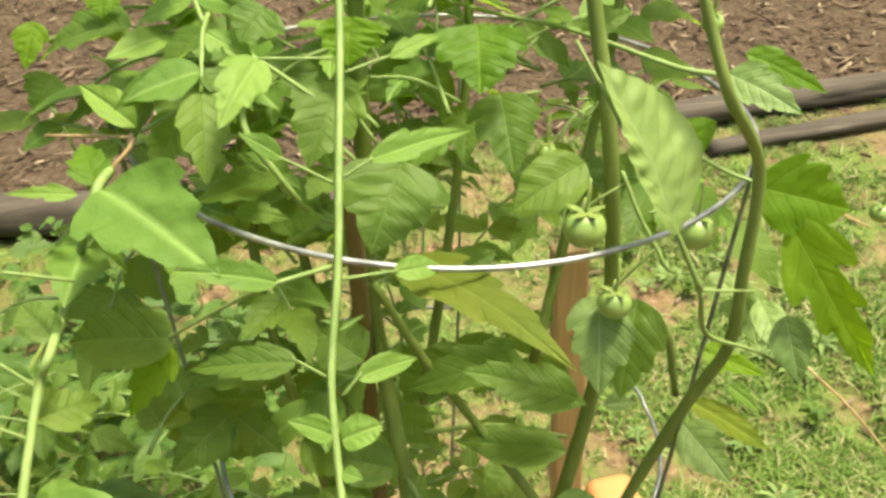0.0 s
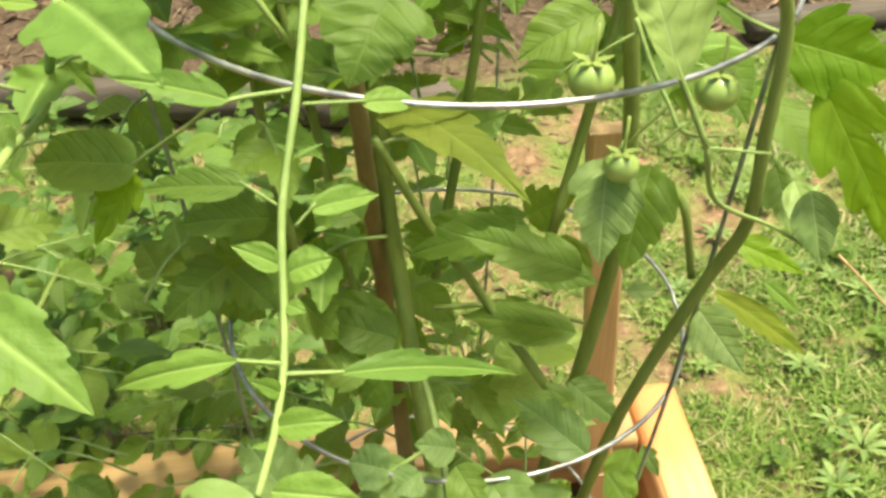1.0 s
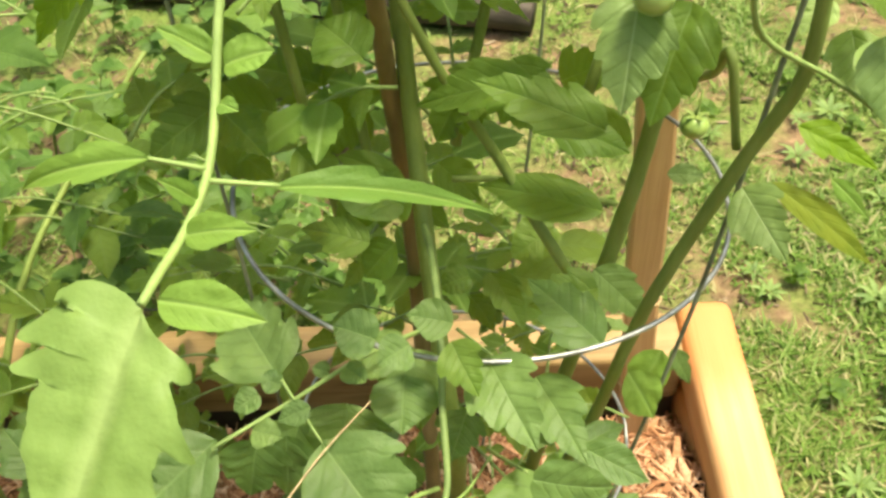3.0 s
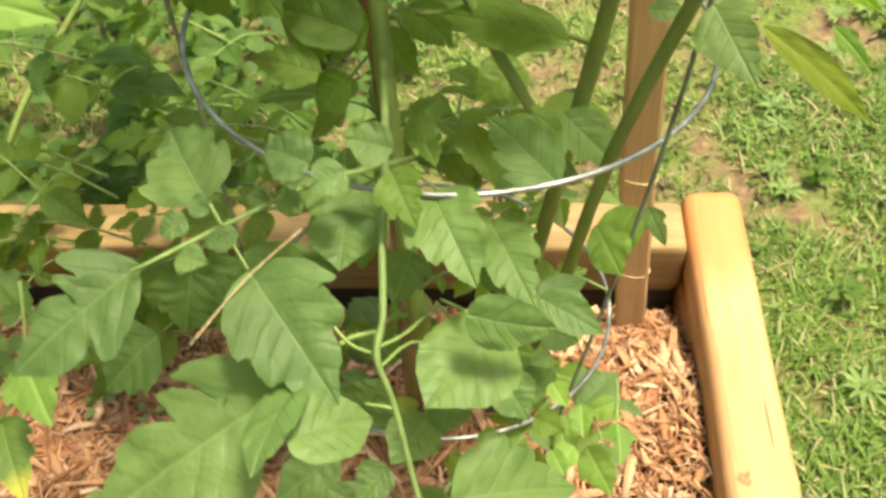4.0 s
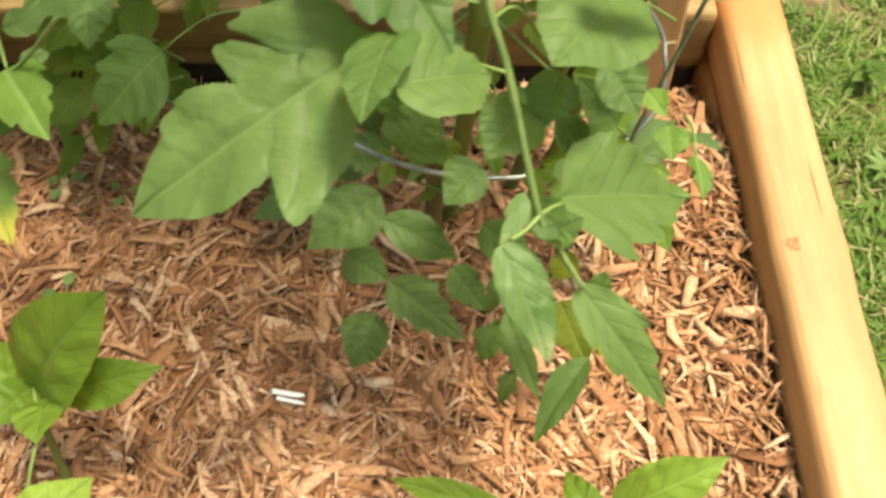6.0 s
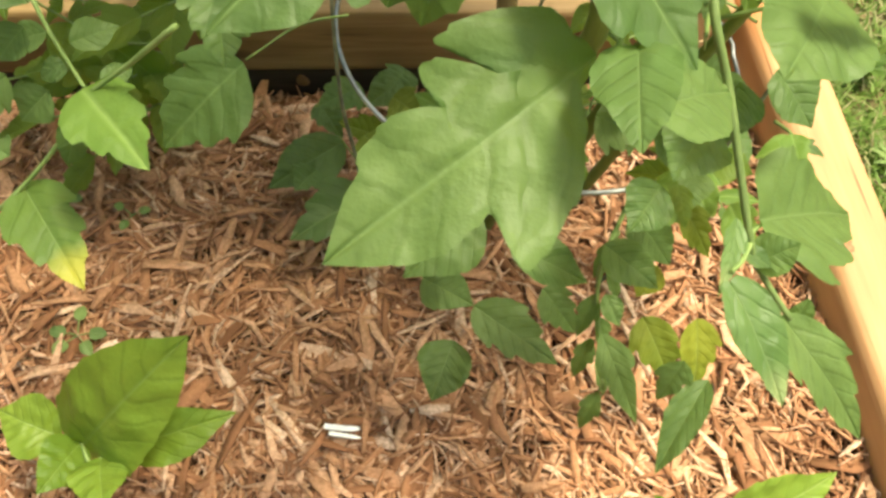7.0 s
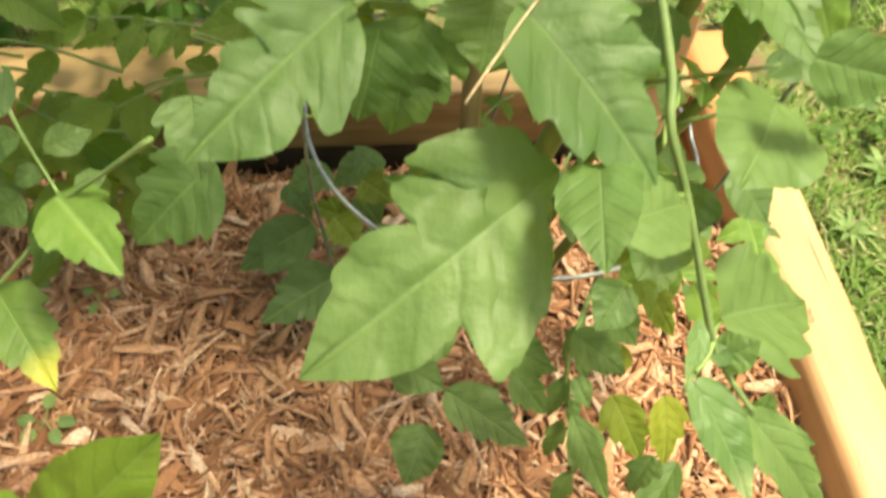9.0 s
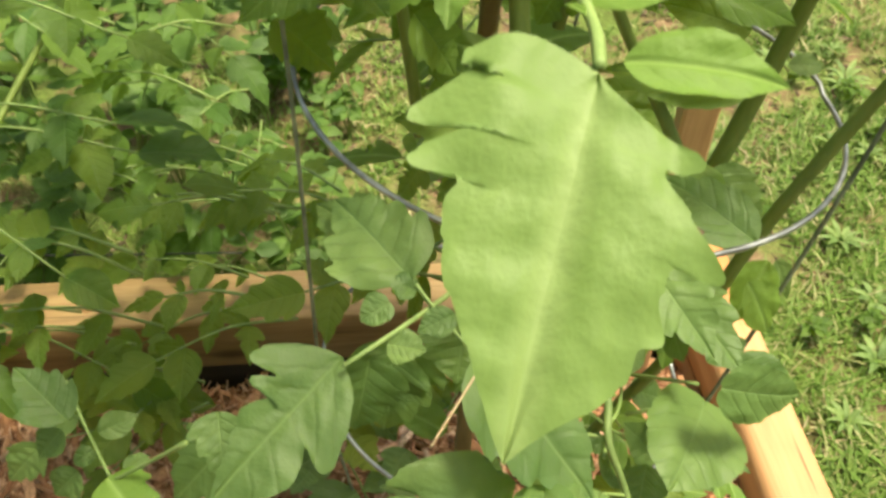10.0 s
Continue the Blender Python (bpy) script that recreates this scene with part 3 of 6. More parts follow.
# the other half of blades that are not alike on both sides
OTHERS = {
    "tomato": ((.03, .3), (.1, .6), (.22, .86), (.38, .98), (.46, .98), (.455, .82), (.52, .78), (.64, .74), (.70, .62), (.68, .48), (.77, .44), (.88, .26)),
    "lobed": ((.02, .18), (.08, .50), (.2, .82), (.31, .94), (.355, .82), (.31, .42), (.39, .68), (.44, .70), (.43, .46), (.40, .33), (.5, .50), (.59, .56), (.62, .46), (.70, .44), (.73, .35), (.88, .18)),
    "deep": ((.02, .25), (.1, .6), (.22, .9), (.36, .98), (.40, .82), (.37, .52), (.47, .58), (.58, .7), (.64, .58), (.62, .4), (.74, .4), (.86, .24)),
    "broad": ((0, .12), (.03, .25), (.03, .50), (.117, .75), (.245, .92), (.37, .97), (.32, .74), (.17, .33), (.286, .54), (.37, .75), (.438, .83), (.464, .66), (.445, .40), (.514, .51), (.633, .58), (.657, .54), (.742, .49), (.758, .40), (.857, .28)),
    "end": ((-.045, .28), (-.05, .55), (-.01, .76), (.03, .88), (.065, .86), (.06, .75), (.12, .88), (.2, 1.04), (.24, 1.02), (.235, .80), (.215, .62), (.27, .8), (.33, .95), (.36, .86), (.35, .63), (.41, .68), (.475, .66), (.59, .62), (.69, .49), (.79, .34), (.92, .14)),
}


def half_outline(points, rows):
    """Edge of one half at even steps of the midrib's foot points: veins run from each foot to its lobe."""
    ctl = [(0.0, 0.0)] + list(points) + [(1.0, 0.0)]
    pts = [np.array(ctl[0])]
    for a in range(len(ctl) - 1):
        p0, p1, p2, p3 = (np.array(ctl[min(len(ctl) - 1, max(0, a + d))]) for d in (-1, 0, 1, 2))
        for f in (.2, .4, .6, .8, 1.0):
            pts.append(0.5 * (2 * p1 + (p2 - p0) * f + (2 * p0 - 5 * p1 + 4 * p2 - p3) * f * f + (3 * p1 - p0 - 3 * p2 + p3) * f ** 3))
    pts = np.array(pts)
    arc = np.concatenate(([0], np.cumsum(np.hypot(np.diff(pts[:, 0]), 0.4 * np.diff(pts[:, 1])))))
    mono = np.maximum.accumulate(np.clip(pts[:, 0] - 0.22 * np.abs(pts[:, 1]), 0, 1))
    foot = 0.55 * mono + 0.45 * arc / arc[-1]
    foot = (foot - foot[0]) / (foot[-1] - foot[0])
    at = np.linspace(0, 1, rows + 1)
    return np.interp(at, foot, pts[:, 0]), np.interp(at, foot, pts[:, 1])


HALVES = {}


def leaf_mesh(name, base, tip, width, face, kind="tomato", mat=None, arch=0.06, cup=0.12, seed=0.0, curl=0.0, skew=0.0, rows=44, half=7, quilt=0.016, pleats=5.5):
    """A leaf blade from base to tip. face: the way its upper side looks; arch, cup, curl: bend along, across and at the edge."""
    base, tip = Vector(base), Vector(tip)
    along = tip - base
    size = along.length
    along.normalize()
    nrm = Vector(face)
    nrm = (nrm - along * nrm.dot(along)).normalized()
    side = along.cross(nrm)
    if (kind, rows) not in HALVES:
        HALVES[kind, rows] = (half_outline(OUTLINES[kind], rows), half_outline(OTHERS.get(kind, OUTLINES[kind]), rows))
    swap = kind not in ("end", "lobed", "broad") and int(seed * 7) % 2
    verts, uvs, faces = [], [], []
    cols = 2 * half + 1
    for i in range(rows + 1):
        s = i / rows
        for j in range(-half, half + 1):
            c = j / half
            a = abs(c)
            sd = 1 if c > 0 else -1
            ex, ey = HALVES[kind, rows][(sd > 0) != swap]
            grow = 1 + skew * sd + 0.07 * math.sin(s * 7 + seed * 2.3 + sd * 2) + 0.045 * (((s * 9 + seed + 0.3 * sd) % 1.0) - 0.5) * a * a
            ew = ey[i] * grow
            across = c * ew * width / 2
            bow = a + 0.16 * math.sin(a * math.pi)
            u = (s + (ex[i] - s) * bow * a) * size
            am = abs(across) / width * 2
            puff = math.sin((s + 0.045 * math.sin(seed + 5 * s + 3 * am)) * pleats * 2 * math.pi + sd) * quilt * width * min(1, am * 3) * (1 - am * 0.45) * (0.95 if quilt > 0.04 else 0.45 + noise.noise((s * 5, sd * am * 3, seed)) * 1.1)
            wav = noise.noise((s * 3.1 + seed, sd * am * 2.0, seed * 1.7)) * 0.09 * width + noise.noise((s * 9 + seed, sd * am * 6, 4)) * 0.022 * width
            f = u / size
            up = arch * size * 4 * f * (1 - f) + cup * abs(across) - curl * a ** 3 * width * 0.5 + puff + wav * (0.25 + am)
            verts.append(base + along * u + side * across + nrm * (up - 0.02 * width * math.exp(-(c * 7) ** 2)))
            uvs.append((s, 0.5 + 0.5 * c * ew))
    for i in range(rows):
        for j in range(cols - 1):
            a = i * cols + j
            faces.append((a, a + 1, a + cols + 1, a + cols))
    return mesh_of(name, verts, faces, mat or LEAF, True, uvs)


LEAF_COUNT = [0]


def leaflet(parent, base, tip, width, face=(0.1, -0.5, 0.85), kind="tomato", mat=None, label="", name="leaflet", **k):
    LEAF_COUNT[0] += 1
    s = LEAF_COUNT[0] * 1.37
    return part(name, leaf_mesh(name, base, tip, width, face, kind, mat, seed=s, **k), parent, base, label)


def stalk(parent, points, r0=0.002, r1=0.0012, mat=None, name="leaf_stalk", label="", sides=6):
    return part(name, tube(name, points, r0, r1, mat or STEM_YOUNG, sides, 6, 0.15), parent, points[0], label)


# ---- tomato plant ----
tomato = thing("tomato_plant", (-0.33, -0.36, 0.05), "tall leafy green tomato plant growing through a wire cage", "tomato plant")


def stem(points, r0, r1, mat=None, label=""):
    return part("stem", tube("stem", points, r0, r1, mat or STEM, 10, 8, 0.12), tomato, points[0], label)


def fruit(at, r):
    """A green tomato with its calyx and a short stalk."""
    at = Vector(at)
    bm = bmesh.new()
    bmesh.ops.create_uvsphere(bm, u_segments=18, v_segments=12, radius=r)
    for v in bm.verts:
        v.co.z *= 0.92
        d = math.hypot(v.co.x, v.co.y) / r
        if v.co.z > 0:
            v.co.z -= 0.12 * r * max(0, 1 - d * 2.2)
        v.co += at
    me = bpy.data.meshes.new("tomato")
    bm.to_mesh(me)
    bm.free()
    me.materials.append(FRUIT)
    me.polygons.foreach_set("use_smooth", [True] * len(me.polygons))
    ob = part("tomato", me, tomato, at, "small unripe green tomato")
    top = at + Vector((0, 0, r * 0.8))
    verts, faces = [], []
    for i in range(5):
        a = 2 * math.pi * i / 5
        d, s = Vector((math.cos(a), math.sin(a), 0)), Vector((-math.sin(a), math.cos(a), 0))
        o = len(verts)
        for f, w, z in ((0.0, 0.12, 0.06), (0.5, 0.2, 0.10), (1.0, 0.02, 0.0)):
            c = top + d * r * 0.95 * f + Vector((0, 0, z * r + 0.25 * r * f * f))
            verts += [c - s * w * r, c + s * w * r]
        faces += [(o, o + 1, o + 3, o + 2), (o + 2, o + 3, o + 5, o + 4)]
    part("calyx", mesh_of("calyx", verts, faces, STEM), ob, top)
    part("fruit_stalk", tube("fruit_stalk", [top, top + Vector((0.003, 0.004, 0.012)), top + Vector((0.006, 0.012, 0.02))], 0.0013, 0.0012, STEM, 6, 4), ob, top)




# main stems
stem([(-0.325, -0.325, 0.030), (-0.318, -0.365, 0.220), (-0.311, -0.420, 0.420), (-0.312, -0.425, 0.490), (-0.324, -0.360, 0.600), (-0.333, -0.290, 0.720), (-0.338, -0.260, 0.840), (-0.335, -0.260, 0.980), (-0.330, -0.250, 1.120), (-0.330, -0.240, 1.300)], 0.0095, 0.0060, STEM, "thick ribbed green main stem")
stem([(-0.345, -0.370, 0.030), (-0.342, -0.330, 0.300), (-0.345, -0.260, 0.500), (-0.347, -0.255, 0.640), (-0.350, -0.275, 0.760), (-0.352, -0.300, 0.880), (-0.352, -0.310, 0.980)], 0.0092, 0.0070, STEM_BROWN, "reddish-brown woody stem beside the main one")
stem([(-0.255, -0.290, 0.030), (-0.218, -0.330, 0.350), (-0.183, -0.345, 0.587), (-0.158, -0.343, 0.742), (-0.155, -0.350, 0.860), (-0.165, -0.340, 1.000), (-0.180, -0.300, 1.150), (-0.180, -0.280, 1.300)], 0.008, 0.005, STEM)
stem([(-0.235, -0.310, 0.030), (-0.212, -0.370, 0.300), (-0.187, -0.402, 0.466), (-0.157, -0.410, 0.637), (-0.117, -0.423, 0.791), (-0.098, -0.437, 0.870), (-0.100, -0.438, 0.940), (-0.100, -0.430, 1.022), (-0.137, -0.439, 1.084), (-0.148, -0.428, 1.119), (-0.155, -0.416, 1.149)], 0.006, 0.0034, STEM, "stout pale green stem leaning outward")
stem([(-0.140, -0.298, 0.738), (-0.119, -0.296, 0.766), (-0.125, -0.363, 0.822), (-0.128, -0.398, 0.860), (-0.115, -0.407, 0.793)], 0.0045, 0.003, STEM)
stem([(-0.180, -0.385, 0.580), (-0.238, -0.355, 0.680), (-0.267, -0.334, 0.729), (-0.306, -0.327, 0.803), (-0.343, -0.321, 0.889)], 0.005, 0.0035, STEM)
stem([(-0.304, -0.293, 0.674), (-0.236, -0.301, 0.675), (-0.171, -0.329, 0.671)], 0.0028, 0.0022, STEM)
stem([(-0.329, -0.325, 0.655), (-0.322, -0.372, 0.672), (-0.317, -0.425, 0.672), (-0.315, -0.465, 0.661), (-0.315, -0.502, 0.645), (-0.313, -0.545, 0.623), (-0.316, -0.569, 0.611), (-0.305, -0.591, 0.584), (-0.286, -0.643, 0.527), (-0.274, -0.651, 0.507), (-0.259, -0.671, 0.494)], 0.0034, 0.0017, STEM_SHOOT, "green side shoot hanging over the mulch")
# long young leaf hanging in front of the cage
k = stalk(tomato, [(-0.349, -0.327, 1.144), (-0.355, -0.361, 1.115), (-0.370, -0.434, 1.067), (-0.380, -0.478, 1.030), (-0.393, -0.521, 0.990), (-0.397, -0.562, 0.955), (-0.399, -0.588, 0.943), (-0.402, -0.620, 0.944), (-0.405, -0.645, 0.949), (-0.408, -0.660, 0.950)], 0.0027, 0.0018, STEM_YOUNG, label="pale green leaf stalk with paired leaflets")
leaflet(k, (-0.405, -0.377, 1.113), (-0.432, -0.423, 1.096), 0.030, (0.01, -0.55, 0.66), "tomato", LEAF_YOUNG)
j = stalk(k, [(-0.362, -0.373, 1.106), (-0.405, -0.377, 1.113)], 0.0011, 0.0009, STEM_YOUNG)
leaflet(k, (-0.328, -0.376, 1.103), (-0.290, -0.347, 1.101), 0.014, (-0.11, -0.55, 0.64), "spear", LEAF_YOUNG)
j = stalk(k, [(-0.357, -0.380, 1.099), (-0.328, -0.375, 1.104)], 0.0011, 0.0009, STEM_YOUNG)
j = stalk(k, [(-0.374, -0.438, 1.061), (-0.394, -0.435, 1.075), (-0.406, -0.428, 1.080)], 0.001, 0.0008, STEM_YOUNG)
leaflet(k, (-0.400, -0.431, 1.078), (-0.422, -0.427, 1.095), 0.012, (0.00, -0.54, 0.69), "simple", LEAF_YOUNG)
j = stalk(k, [(-0.369, -0.437, 1.063), (-0.350, -0.434, 1.072)], 0.001, 0.0008, STEM_YOUNG)
leaflet(k, (-0.354, -0.434, 1.070), (-0.285, -0.404, 1.063), 0.020, (-0.10, -0.52, 0.70), "spear", LEAF_YOUNG, cup=0.3)
j = stalk(k, [(-0.382, -0.472, 1.030), (-0.413, -0.487, 1.036)], 0.0011, 0.0009, STEM_YOUNG)
leaflet(k, (-0.413, -0.487, 1.036), (-0.465, -0.487, 1.054), 0.018, (0.04, -0.49, 0.76), "tomato", LEAF_YOUNG, cup=0.3)
j = stalk(k, [(-0.378, -0.478, 1.024), (-0.345, -0.467, 1.015)], 0.0011, 0.0009, STEM_YOUNG)
leaflet(k, (-0.348, -0.467, 1.014), (-0.316, -0.456, 1.004), 0.016, (-0.09, -0.48, 0.77), "simple", LEAF_YOUNG)
j = stalk(k, [(-0.392, -0.517, 0.987), (-0.412, -0.512, 1.004)], 0.001, 0.0008, STEM_YOUNG)
leaflet(k, (-0.409, -0.514, 1.002), (-0.467, -0.496, 0.993), 0.021, (0.04, -0.45, 0.80), "tomato", cup=0.2)
j = stalk(k, [(-0.388, -0.523, 0.980), (-0.376, -0.518, 0.990)], 0.001, 0.0008, STEM_YOUNG)
leaflet(k, (-0.380, -0.519, 0.987), (-0.343, -0.506, 0.982), 0.015, (-0.06, -0.44, 0.81), "simple", LEAF_YOUNG, cup=0.3)
leaflet(k, (-0.396, -0.542, 0.971), (-0.419, -0.538, 0.985), 0.014, (-0.00, -0.42, 0.84), "simple", LEAF_YOUNG, cup=0.3)
leaflet(k, (-0.392, -0.544, 0.969), (-0.370, -0.544, 0.975), 0.019, (-0.03, -0.41, 0.84), "round", LEAF_YOUNG, cup=0.25)
leaflet(k, (-0.395, -0.557, 0.959), (-0.385, -0.565, 0.960), 0.009, (-0.02, -0.39, 0.86), "simple", LEAF_YOUNG)
leaflet(k, (-0.385, -0.502, 1.008), (-0.368, -0.493, 1.009), 0.003, (-0.04, -0.46, 0.79), "spear", LEAF_YOUNG)
leaflet(k, (-0.385, -0.500, 1.011), (-0.394, -0.496, 1.013), 0.003, (-0.02, -0.47, 0.79), "spear", LEAF_YOUNG)
j = stalk(k, [(-0.399, -0.583, 0.945), (-0.422, -0.588, 0.957)], 0.0014, 0.001, STEM_YOUNG)
leaflet(k, (-0.418, -0.589, 0.957), (-0.486, -0.573, 0.928), 0.019, (-0.10, -0.50, 0.90), "spear", LEAF_YOUNG, cup=0.35, arch=0.12)
j = stalk(k, [(-0.399, -0.588, 0.943), (-0.370, -0.584, 0.935)], 0.0014, 0.001, STEM_YOUNG)
leaflet(k, (-0.373, -0.585, 0.935), (-0.278, -0.566, 0.895), 0.017, (0.20, -0.35, 1.00), "spear", LEAF_YOUNG, cup=0.4, arch=0.1)
leaflet(k, (-0.400, -0.600, 0.943), (-0.411, -0.606, 0.961), 0.010, (0.15, -0.42, 0.82), "simple", LEAF_YOUNG, cup=0.3)
leaflet(k, (-0.402, -0.620, 0.944), (-0.370, -0.629, 0.954), 0.015, (0.12, -0.40, 0.84), "simple", LEAF_YOUNG, cup=0.15)
leaflet(k, (-0.403, -0.632, 0.946), (-0.412, -0.636, 0.952), 0.004, (0.16, -0.39, 0.84), "spear", LEAF_YOUNG)
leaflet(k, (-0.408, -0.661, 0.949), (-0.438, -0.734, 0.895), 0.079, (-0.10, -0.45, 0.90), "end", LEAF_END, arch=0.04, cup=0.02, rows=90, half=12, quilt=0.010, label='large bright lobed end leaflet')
leaflet(k, (-0.402, -0.659, 0.951), (-0.362, -0.669, 0.949), 0.019, (0.05, -0.45, 0.88), "simple", LEAF_YOUNG, cup=0.15, arch=0.08)
# upright shoot on the outer side
k = stalk(tomato, [(-0.502, -0.368, 1.048), (-0.509, -0.403, 1.051), (-0.538, -0.390, 0.983), (-0.538, -0.473, 1.003), (-0.548, -0.484, 0.986), (-0.559, -0.530, 0.956), (-0.564, -0.547, 0.942)], 0.0032, 0.0026, STEM_YOUNG, label="upright pale shoot")
leaflet(k, (-0.503, -0.401, 1.055), (-0.441, -0.491, 1.049), 0.066, (0.08, -0.51, 0.73), "tomato", LEAF_YOUNG, cup=0.2)
j = stalk(k, [(-0.520, -0.453, 1.032), (-0.552, -0.459, 1.049)], 0.0012, 0.001, STEM_YOUNG)
j = stalk(k, [(-0.548, -0.483, 0.986), (-0.563, -0.479, 1.004)], 0.0012, 0.001, STEM_YOUNG)
j = stalk(k, [(-0.554, -0.506, 0.972), (-0.568, -0.506, 0.986)], 0.0012, 0.001, STEM_YOUNG)
leaflet(k, (-0.539, -0.461, 1.001), (-0.556, -0.438, 1.010), 0.022, (0.15, -0.47, 0.75), "round")
leaflet(k, (-0.554, -0.485, 0.966), (-0.523, -0.464, 0.952), 0.031, (0.14, -0.44, 0.80), "tomato")
leaflet(k, (-0.554, -0.535, 0.951), (-0.523, -0.537, 0.958), 0.021, (0.15, -0.40, 0.83), "simple", LEAF_YOUNG)
leaflet(k, (-0.539, -0.569, 0.991), (-0.481, -0.612, 0.957), 0.043, (0.16, -0.39, 0.83), "tomato", LEAF_YOUNG, arch=0.1)
k = stalk(tomato, [(-0.382, -0.473, 1.030), (-0.416, -0.487, 1.035), (-0.443, -0.464, 1.007), (-0.481, -0.444, 0.973), (-0.512, -0.442, 0.950)], 0.0014, 0.001, STEM_YOUNG)
leaflet(k, (-0.481, -0.444, 0.973), (-0.540, -0.432, 0.972), 0.040, (0.11, -0.46, 0.78), "round")
leaflet(k, (-0.483, -0.439, 0.963), (-0.513, -0.459, 0.928), 0.027, (0.09, -0.45, 0.80), "tomato", LEAF_THIN)
leaflet(k, (-0.510, -0.381, 1.046), (-0.518, -0.346, 1.056), 0.027, (0.11, -0.53, 0.68), "tomato", LEAF_THIN)
leaflet(k, (-0.517, -0.400, 1.053), (-0.559, -0.390, 1.054), 0.011, (0.14, -0.52, 0.69), "spear", LEAF_YOUNG)
k = stalk(tomato, [(-0.502, -0.368, 1.048), (-0.487, -0.362, 1.060), (-0.494, -0.349, 1.059), (-0.546, -0.309, 1.045)], 0.0014, 0.001, STEM_DRY)
leaflet(k, (-0.447, -0.342, 1.097), (-0.493, -0.357, 1.081), 0.020, (0.07, -0.55, 0.65), "simple", cup=0.4)
leaflet(k, (-0.484, -0.347, 1.063), (-0.516, -0.314, 1.080), 0.021, (0.09, -0.55, 0.65), "simple", LEAF_YOUNG, cup=0.5)
k = stalk(tomato, [(-0.413, -0.339, 1.077), (-0.448, -0.347, 1.074), (-0.482, -0.350, 1.061)], 0.0022, 0.0015, STEM_YOUNG)
leaflet(k, (-0.455, -0.321, 1.055), (-0.482, -0.339, 1.025), 0.035, (0.06, -0.54, 0.68), "tomato")
leaflet(k, (-0.542, -0.264, 1.104), (-0.553, -0.281, 1.079), 0.022, (0.13, -0.56, 0.62), "tomato", LEAF_THIN)
leaflet(k, (-0.496, -0.261, 1.120), (-0.499, -0.273, 1.105), 0.026, (0.08, -0.57, 0.60), "tomato", LEAF_THIN)
leaflet(k, (-0.548, -0.228, 1.050), (-0.566, -0.242, 1.027), 0.032, (0.13, -0.55, 0.64), "tomato")
k = stalk(tomato, [(-0.420, -0.325, 1.060), (-0.418, -0.348, 1.048), (-0.401, -0.361, 1.019), (-0.387, -0.360, 0.991)], 0.0026, 0.002, STEM_YOUNG)
k = stalk(tomato, [(-0.415, -0.341, 1.041), (-0.439, -0.334, 1.044), (-0.469, -0.306, 1.037)], 0.0014, 0.001, STEM_YOUNG)
leaflet(k, (-0.395, -0.321, 1.121), (-0.414, -0.341, 1.108), 0.041, (-0.00, -0.57, 0.62), "tomato")
leaflet(k, (-0.407, -0.355, 1.025), (-0.427, -0.344, 1.034), 0.011, (0.01, -0.53, 0.70), "simple", LEAF_YOUNG)
# right hand stem and its leaves
k = stalk(tomato, [(-0.105, -0.369, 1.059), (-0.126, -0.352, 1.059), (-0.157, -0.316, 1.063), (-0.180, -0.274, 1.061), (-0.227, -0.256, 1.070), (-0.262, -0.242, 1.079)], 0.0022, 0.0016, STEM_YOUNG)
leaflet(k, (-0.098, -0.369, 1.060), (-0.065, -0.413, 1.047), 0.032, (-0.31, -0.46, 0.66), "tomato", LEAF_PALE)
leaflet(k, (-0.074, -0.348, 1.061), (-0.023, -0.377, 1.038), 0.024, (-0.32, -0.46, 0.64), "tomato", LEAF_THIN)
leaflet(k, (-0.172, -0.288, 1.062), (-0.134, -0.287, 1.074), 0.025, (-0.23, -0.52, 0.63), "tomato")
k = stalk(tomato, [(-0.091, -0.418, 1.001), (-0.107, -0.399, 1.003), (-0.125, -0.356, 1.004)], 0.0018, 0.0013, STEM_YOUNG)
leaflet(k, (-0.126, -0.368, 1.006), (-0.101, -0.371, 1.024), 0.026, (-0.27, -0.47, 0.68), "round", LEAF_THIN)
leaflet(k, (-0.091, -0.419, 0.999), (-0.020, -0.428, 0.974), 0.058, (-0.52, -0.67, 0.53), "tomato", LEAF_THIN)
leaflet(k, (-0.067, -0.431, 0.973), (-0.010, -0.488, 0.867), 0.049, (-0.53, -0.60, 0.61), "deep", LEAF_THIN)
k = stalk(tomato, [(-0.051, -0.415, 0.983), (-0.028, -0.418, 0.969), (0.004, -0.425, 0.952)], 0.0012, 0.0008, STEM_DRY)
k = stalk(tomato, [(-0.023, -0.437, 0.830), (0.018, -0.454, 0.787), (0.062, -0.482, 0.730)], 0.0012, 0.0009, STEM_DRY)
k = stalk(tomato, [(-0.156, -0.479, 0.970), (-0.175, -0.466, 1.015), (-0.201, -0.443, 1.069), (-0.222, -0.404, 1.114)], 0.002, 0.0012, STEM_YOUNG)
leaflet(k, (-0.173, -0.469, 1.010), (-0.216, -0.422, 1.108), 0.062, (0.35, -0.50, 0.75), "simple", LEAF_PALE, cup=0.12, skew=0.35, quilt=0.036, pleats=8, label='pale crinkled underside with raised veins')
k = stalk(tomato, [(-0.156, -0.479, 0.970), (-0.139, -0.469, 0.921), (-0.092, -0.457, 0.884), (-0.057, -0.459, 0.858)], 0.002, 0.0014, STEM_YOUNG)
k = stalk(tomato, [(-0.170, -0.476, 0.986), (-0.184, -0.473, 0.969)], 0.0012, 0.0008, STEM_YOUNG)
k = stalk(tomato, [(-0.158, -0.478, 0.970), (-0.113, -0.473, 0.956)], 0.0012, 0.0008, STEM_YOUNG)
